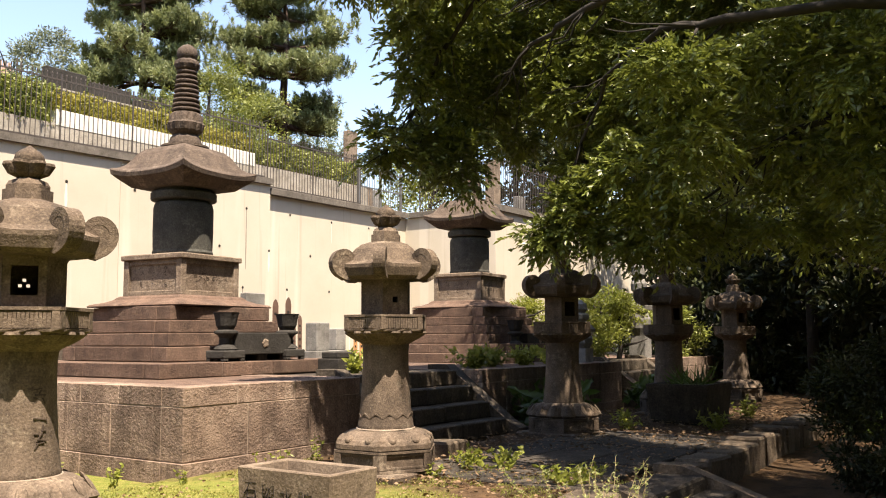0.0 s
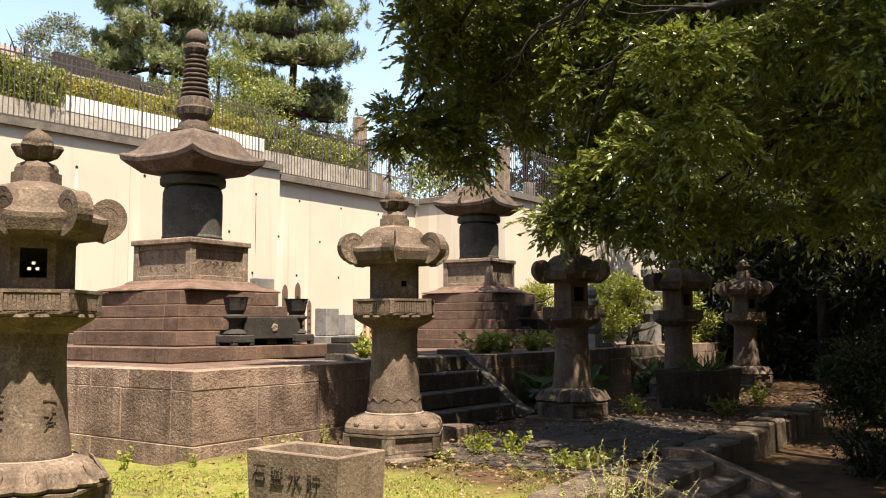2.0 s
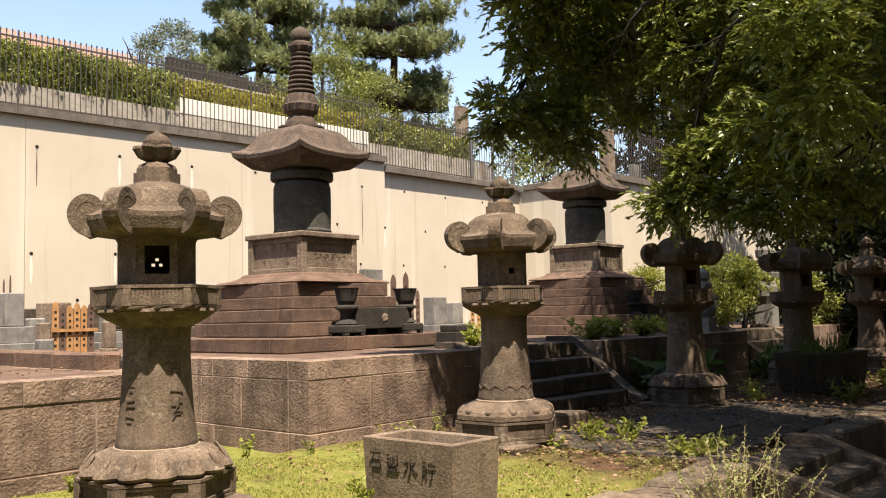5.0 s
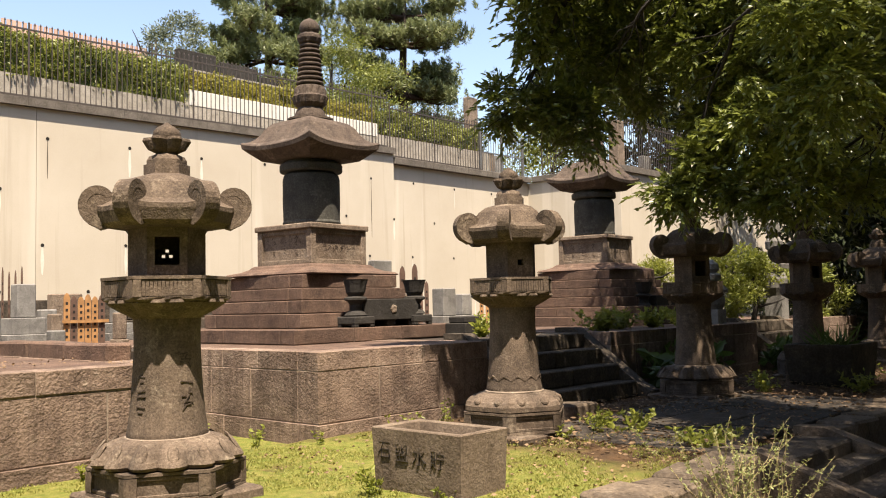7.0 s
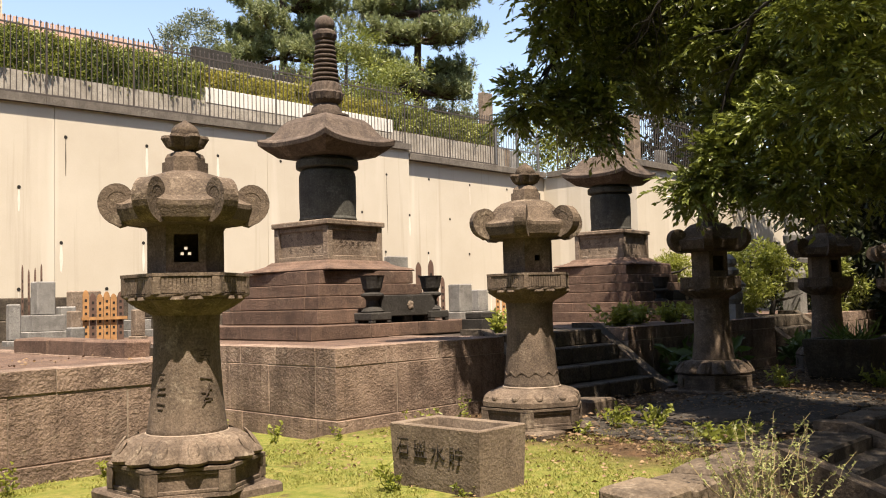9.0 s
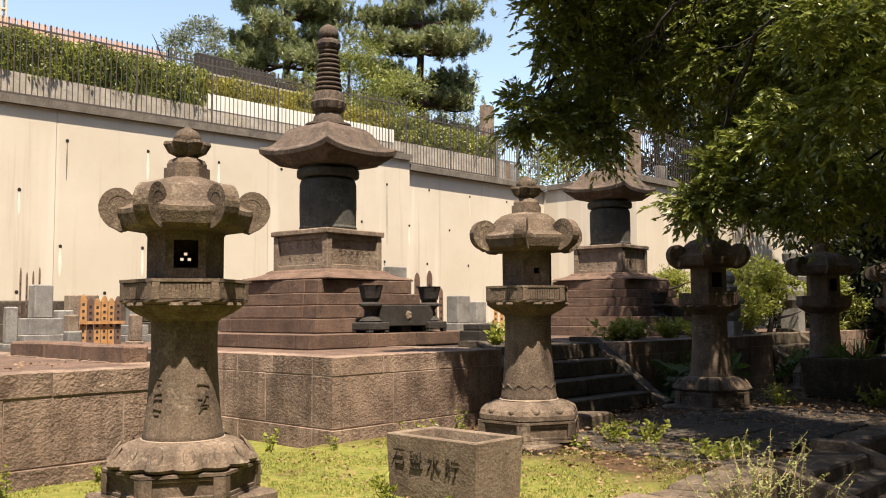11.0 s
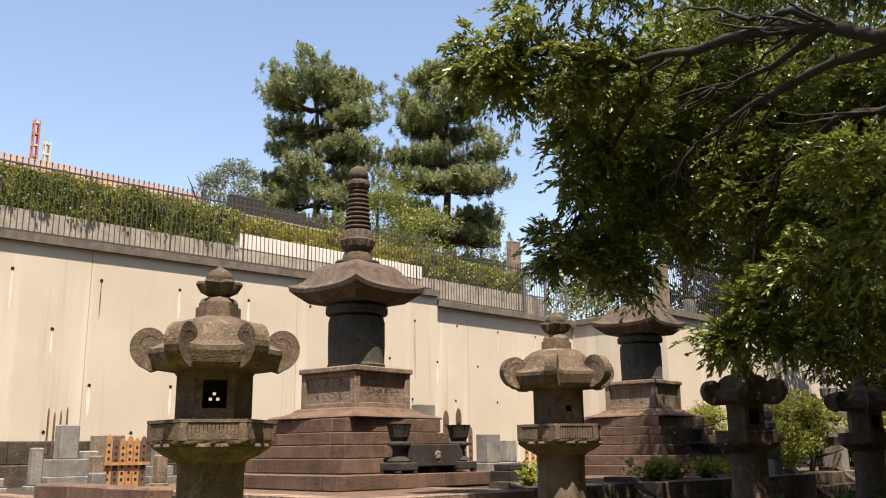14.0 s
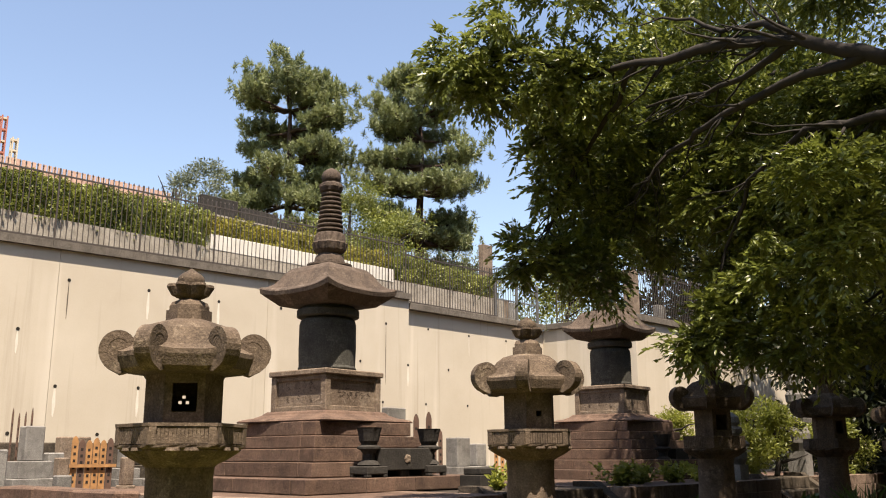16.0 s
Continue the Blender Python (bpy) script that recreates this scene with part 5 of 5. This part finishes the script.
gravestone("gravestone", 5.5, 16.2, 1.04, 0.3, 0.2, 0.16, GREY, "small pale granite block", ((1.3, 1.3, 0.05),))
gravestone("gravestone", 7.55, 17.3, 1.04, 0.3, 0.26, 0.5, GREY, "pale granite gravestone beside shrubs", ((1.4, 1.4, 0.15),))
for x in (7.22, 8.32):
    gravestone("grave_post", x, 16.2 - 0.25 * (x - 7.2), 1.04, 0.2, 0.2, 0.5, TAN, "brown stone post beside the tablets", ((1.3, 1.3, 0.06),))
gravestone("gravestone", 7.95, 17.4, 1.04, 0.6, 0.25, 0.75, TAN, "brown stone slab behind the wooden tablets", ((1.2, 1.4, 0.2),))
gravestone("gravestone", 9.0, 17.3, 1.04, 0.26, 0.24, 0.75, GREY, "grey granite gravestone on a stepped base", ((2.4, 2.2, 0.15), (1.7, 1.7, 0.2)))
gravestone("gravestone", 9.35, 16.7, 1.04, 0.2, 0.2, 0.4, GREY, "small grey granite grave marker", ((1.9, 1.9, 0.14), (1.4, 1.4, 0.16)))
kerb = thing("stone_kerb", 5.05, 11.2, 1.045, "low brown stone kerb on the west platform", "kerb")
for n, (a, b) in enumerate(((-1.6, -0.55), (-0.54, 0.5), (0.51, 1.6))):
    part("kerb_stone", box(-0.16, 0.16, a, b, -0.02, 0.2, 0.025, 0.012), BROWN, kerb)

# ---- far lanterns, basin, small pagodas ----
L5 = copy_thing(L1, pose(23.3, 7.0, 0.0, 0, 0, -2))
tagged(L5, "hexagonal stone lantern deep in the wood's shade")


def build_basin():
    b = thing("stone_planter", 17.1, 6.05, -0.02, "square stone basin, toned dark for shade, planted with spiky leaves", "planter")
    rings = []
    for h, z in ((0.60, 0.0), (0.66, 0.08), (0.74, 0.72), (0.735, 0.76), (0.6, 0.76), (0.57, 0.66)):
        rings.append([(-h, -h * 0.8, z), (h, -h * 0.8, z), (h, h * 0.8, z), (-h, h * 0.8, z)])
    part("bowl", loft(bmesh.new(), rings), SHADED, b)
    at = RNG.normal(size=(70, 3)) * (0.22, 0.18, 0.01) + (0, 0, 0.68)
    way = RNG.normal(size=(70, 3)) * (0.8, 0.8, 0.3) + (0, 0, 0.9)
    ob = new("spiky_plant", leaf_mesh("spiky_plant", at, way, 0.5, 0.045, FERNLEAF))
    ob.parent = b


build_basin()


def build_small_pagoda(x, y, z, scale, label, slim=1.0):
    p = thing("small_pagoda", x, y, z, label, "pagoda")
    at = -0.02
    for k, prof in enumerate((((0.3, 0), (0.3, 0.35)), ((0.2, 0), (0.27, 0.12), (0.28, 0.25), (0.2, 0.4)), ((0.36, 0), (0.38, 0.06), (0.16, 0.26)), ((0.12, 0), (0.2, 0.04), (0.21, 0.14), (0.14, 0.2)), ((0.1, 0), (0.17, 0.08), (0.15, 0.2), (0.02, 0.32)))):
        part("tier", turned([(r * scale * slim, at + h * scale) for r, h in prof], 4 if k in (0, 2) else 16, math.pi / 4), GREY, p)
        at += prof[-1][1] * scale
    return p


build_small_pagoda(22.9, 9.4, 1.06, 1.75, "pale grey five-tier stone pagoda beyond the lantern", 0.6)
build_small_pagoda(18.9, 9.2, 1.06, 0.95, "small grey five-tier stone pagoda on the platform")


# ---- kerbs, paving and steps down to the path ----
def build_kerbs():
    k = tagged(new("kerb"), "worn brown stone kerb along the raised yard", "kerb", kind="structure")
    rnd = random.Random(12)
    x = 5.9
    while x < 19.0:
        w = rnd.uniform(0.45, 0.85) if x < 11 else rnd.uniform(0.28, 0.55)
        if not 8.55 < x + w / 2 < 10.55:
            y = 3.72 + 0.035 * (x - 6.5) + rnd.uniform(-0.02, 0.02)
            part("kerb_stone", box(x + 0.01, x + w - 0.01, y - 0.12, y + 0.36, -0.5, 0.11 + rnd.uniform(-0.05, 0.04), 0.03, 0.02), PALE, k)
        x += w
    s = thing("stairs_path", 9.55, 3.8, 0, "stone steps down to the path, darkened for shade", "stairs", kind="structure")
    for n in range(3):
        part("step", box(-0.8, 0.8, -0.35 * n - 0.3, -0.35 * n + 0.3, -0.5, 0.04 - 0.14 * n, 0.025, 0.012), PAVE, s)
    for sx in (-1, 1):
        bm = bmesh.new()
        side = [(0.35, -0.4), (0.35, 0.13), (0.0, 0.13), (-1.15, -0.26), (-1.15, -0.5)]
        a, b = (0.82, 1.05) if sx > 0 else (-1.05, -0.82)
        loft(bm, [[(a, y, z) for y, z in side], [(b, y, z) for y, z in side]])
        bmesh.ops.recalc_face_normals(bm, faces=bm.faces)
        part("stringer", bm, PALE, s)
    p = tagged(new("pavement"), "shade-darkened stone paving strewn with fallen leaves", "pavement", kind="structure")
    for i in range(6):
        for j in range(3):
            a, b = 8.75 + 0.95 * i + rnd.uniform(-0.02, 0.02), 4.35 + 0.85 * j
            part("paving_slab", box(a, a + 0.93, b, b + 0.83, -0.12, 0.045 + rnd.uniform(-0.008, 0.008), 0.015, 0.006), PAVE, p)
    part("paving_slab", box(10.2, 10.75, 7.0, 7.5, -0.1, 0.2, 0.03, 0.02), PALE, p)


build_kerbs()


# ---- grass, litter, weeds and shrubs ----
def on_ground(count, x0, x1, y0, y1):
    x, y = RNG.uniform(x0, x1, count), RNG.uniform(y0, y1, count)
    z = np.array([0.05 * (noise.noise((a * 0.5, b * 0.5, 0)) + 0.4 * noise.noise((a * 2, b * 2, 3))) for a, b in zip(x, y)])
    return np.stack([x, y, z], 1)


def build_grass():
    at = on_ground(48000, 1.5, 9.6, 4.0, 8.7)
    keep = np.array([noise.noise((p[0] * 1.2, p[1] * 1.2, 9)) + 0.4 * noise.noise((p[0] * 5, p[1] * 5, 2)) > -0.12 for p in at])
    keep &= ~((np.abs(at[:, 0] - 4.17) < 0.6) & (np.abs(at[:, 1] - 7.12) < 0.6)) & ~((np.abs(at[:, 0] - 5.83) < 0.3) & (np.abs(at[:, 1] - 5.44) < 0.52))
    at = at[keep]
    way = RNG.normal(size=at.shape) * (0.7, 0.7, 0.2) + (0, 0, 0.9)
    tagged(new("grass", leaf_mesh("grass", at, way, 0.034, 0.011, GRASS)), "short yellow-green mossy turf", "grass", kind="stuff")
    at = on_ground(3200, 8.0, 20.0, 4.0, 8.3) + (0, 0, 0.055)
    way = RNG.normal(size=at.shape) * (1, 1, 0.12)
    tagged(new("leaf_litter", leaf_mesh("leaf_litter", at, way, 0.075, 0.03, LITTER)), "dry brown fallen leaves on the ground", "leaf litter", kind="stuff")
    at = np.concatenate([on_ground(700, 5.5, 9.5, 4.2, 8.4) + (0, 0, 0.02), np.stack([RNG.uniform(-2, 4.9, 260), RNG.uniform(8.8, 10.5, 260), np.full(260, 1.07)], 1)])
    tagged(new("leaf_litter", leaf_mesh("leaf_litter", at, RNG.normal(size=at.shape) * (1, 1, 0.15), 0.05, 0.03, LITTER)), "scattered dry leaves on turf and stone", "leaf litter", kind="stuff")


build_grass()


def build_weed(x, y, z, height, stems, leaf, material, label, spread=0.5, per=26, stem=WEEDSTEM, name="weed"):
    rnd = random.Random(int(x * 31 + y * 17))
    w = thing(name, x, y, z, label, "plant")
    spots, ways = [], []
    for _ in range(stems):
        bm = bmesh.new()
        a = rnd.uniform(0, 2 * math.pi)
        lean = rnd.uniform(0.1, 1.0) * spread
        path = bent((rnd.uniform(-0.04, 0.04), rnd.uniform(-0.04, 0.04), -0.03), (math.cos(a) * lean, math.sin(a) * lean, height * rnd.uniform(0.55, 1.0)), 0.02, 0.12, 6, rnd)
        tube(bm, path, taper(0.004, 0.0015, 6), 4)
        part("stem", bm, stem, w)
        for _ in range(per):
            k = rnd.uniform(0.8, 4.99)
            p = path[int(k)].lerp(path[int(k) + 1], k - int(k))
            spots.append(p)
            ways.append((rnd.gauss(0, 1), rnd.gauss(0, 1), rnd.gauss(0.4, 0.6)))
    ob = new("foliage", leaf_mesh("foliage", np.array(spots), np.array(ways), leaf, leaf * 0.55, material))
    ob.parent = w
    return w


build_weed(6.95, 3.2, -0.3, 0.9, 17, 0.03, WEEDLEAF, "straggling pale weed with thin straw stems", 0.6, 46)
build_weed(6.85, 3.4, -0.1, 0.75, 9, 0.032, WEEDLEAF, "tall straggling weed with small pale leaves", 0.8, 50)
build_weed(7.35, 3.1, -0.3, 0.95, 11, 0.03, WEEDLEAF, "straggling pale weed beside the kerb", 0.5, 44)
for x, y, h, s in ((9.0, 8.3, 0.42, 4), (8.55, 8.45, 0.25, 4), (8.2, 8.4, 0.22, 3), (6.9, 8.35, 0.2, 4), (6.45, 9.0, 0.25, 6), (5.95, 9.4, 0.3, 7), (7.5, 6.2, 0.25, 6), (5.35, 5.75, 0.26, 9), (5.6, 5.05, 0.14, 8), (4.1, 8.45, 0.2, 5), (3.2, 8.4, 0.3, 5), (9.3, 6.1, 0.34, 7), (8.75, 6.2, 0.2, 4)):
    build_weed(x, y, -0.02, h, s, 0.06, BRIGHTLEAF, "small leafy green weed in the turf", 0.16, 12, FERNLEAF)
for x, y, h, s in ((9.9, 6.4, 0.24, 12), (10.3, 6.1, 0.2, 9), (9.6, 5.7, 0.2, 8), (15.0, 6.4, 0.4, 12), (16.0, 5.2, 0.35, 12), (18.6, 5.4, 0.45, 12), (9.0, 4.55, 0.25, 12), (9.5, 4.6, 0.2, 10)):
    build_weed(x, y, -0.02, h, s, 0.09, BRIGHTLEAF, "leafy green undergrowth in dappled shade", 0.4, 16, FERNLEAF)
for x, y in ((14.9, 8.1), (15.8, 8.1), (19.2, 7.6), (14.2, 1.2), (16.5, 1.6), (18.5, 3.1)):
    z = -0.35 if y < 3.4 else -0.03
    build_weed(x, y, z, 0.75, 26, 0.3, FERNLEAF, "clump of dark arching fern fronds", 0.75, 9, FERNLEAF, "fern_clump")
for x, y, s in ((14.6, 9.4, 9), (15.6, 9.6, 10), (16.7, 9.5, 9), (17.7, 9.4, 6), (12.6, 10.2, 5), (11.3, 9.6, 4)):
    build_weed(x, y, 1.03, 0.42, s * 3, 0.12, BRIGHTLEAF, "leafy green creeper growing on the platform", 0.55, 14, FERNLEAF, "creeper")
build_wood("shrub", (22.0, 12.4, 1.0), (1.0, 0.9), 1.6, 24, 0.11, BRIGHTLEAF, "bright yellow-green shrub before the concrete wall", 240, 0.3, 2, size=(0.25, 0.45))
build_wood("shrub", (21.6, 9.9, 0.9), (1.1, 1.0), 1.9, 28, 0.12, BRIGHTLEAF, "bright green shrub behind the stone lanterns", 240, 0.3, 2, size=(0.25, 0.45))
build_wood("shrub", (25.2, 9.6, 0.9), (1.3, 1.1), 1.7, 24, 0.12, HEDGELEAF, "green shrub in dappled light", 240, 0.2, 2, size=(0.3, 0.5))
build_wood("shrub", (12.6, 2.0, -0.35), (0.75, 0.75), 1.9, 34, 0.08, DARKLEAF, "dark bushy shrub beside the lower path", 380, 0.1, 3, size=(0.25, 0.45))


def build_palm(x, y, z):
    p = thing("fan_palm", x, y, z, "young fan palm with grey-green split fronds", "palm")
    for k in range(9):
        a = 0.7 * k + 0.3
        d = Vector((math.cos(a), math.sin(a), 0))
        hub = d * (0.35 + 0.03 * k) + Vector((0, 0, 1.25 + 0.12 * (k % 4)))
        bm = bmesh.new()
        tube(bm, bent((0, 0, -0.05), hub, -0.05, 0.03, 5, random), taper(0.014, 0.008, 5), 5)
        stem = part("stalk", bm, FERNLEAF, p)
        count = 22
        fan = np.linspace(-1.25, 1.25, count)
        up = Vector((0, 0, 1))
        side = d.cross(up)
        way = np.array([(d * math.cos(f) + side * math.sin(f) + up * 0.35) for f in fan])
        ob = new("frond", leaf_mesh("frond", np.repeat(np.array([hub]), count, 0), way, 0.6, 0.035, PALMLEAF))
        ob.parent = p


build_palm(15.2, 1.5, -0.35)
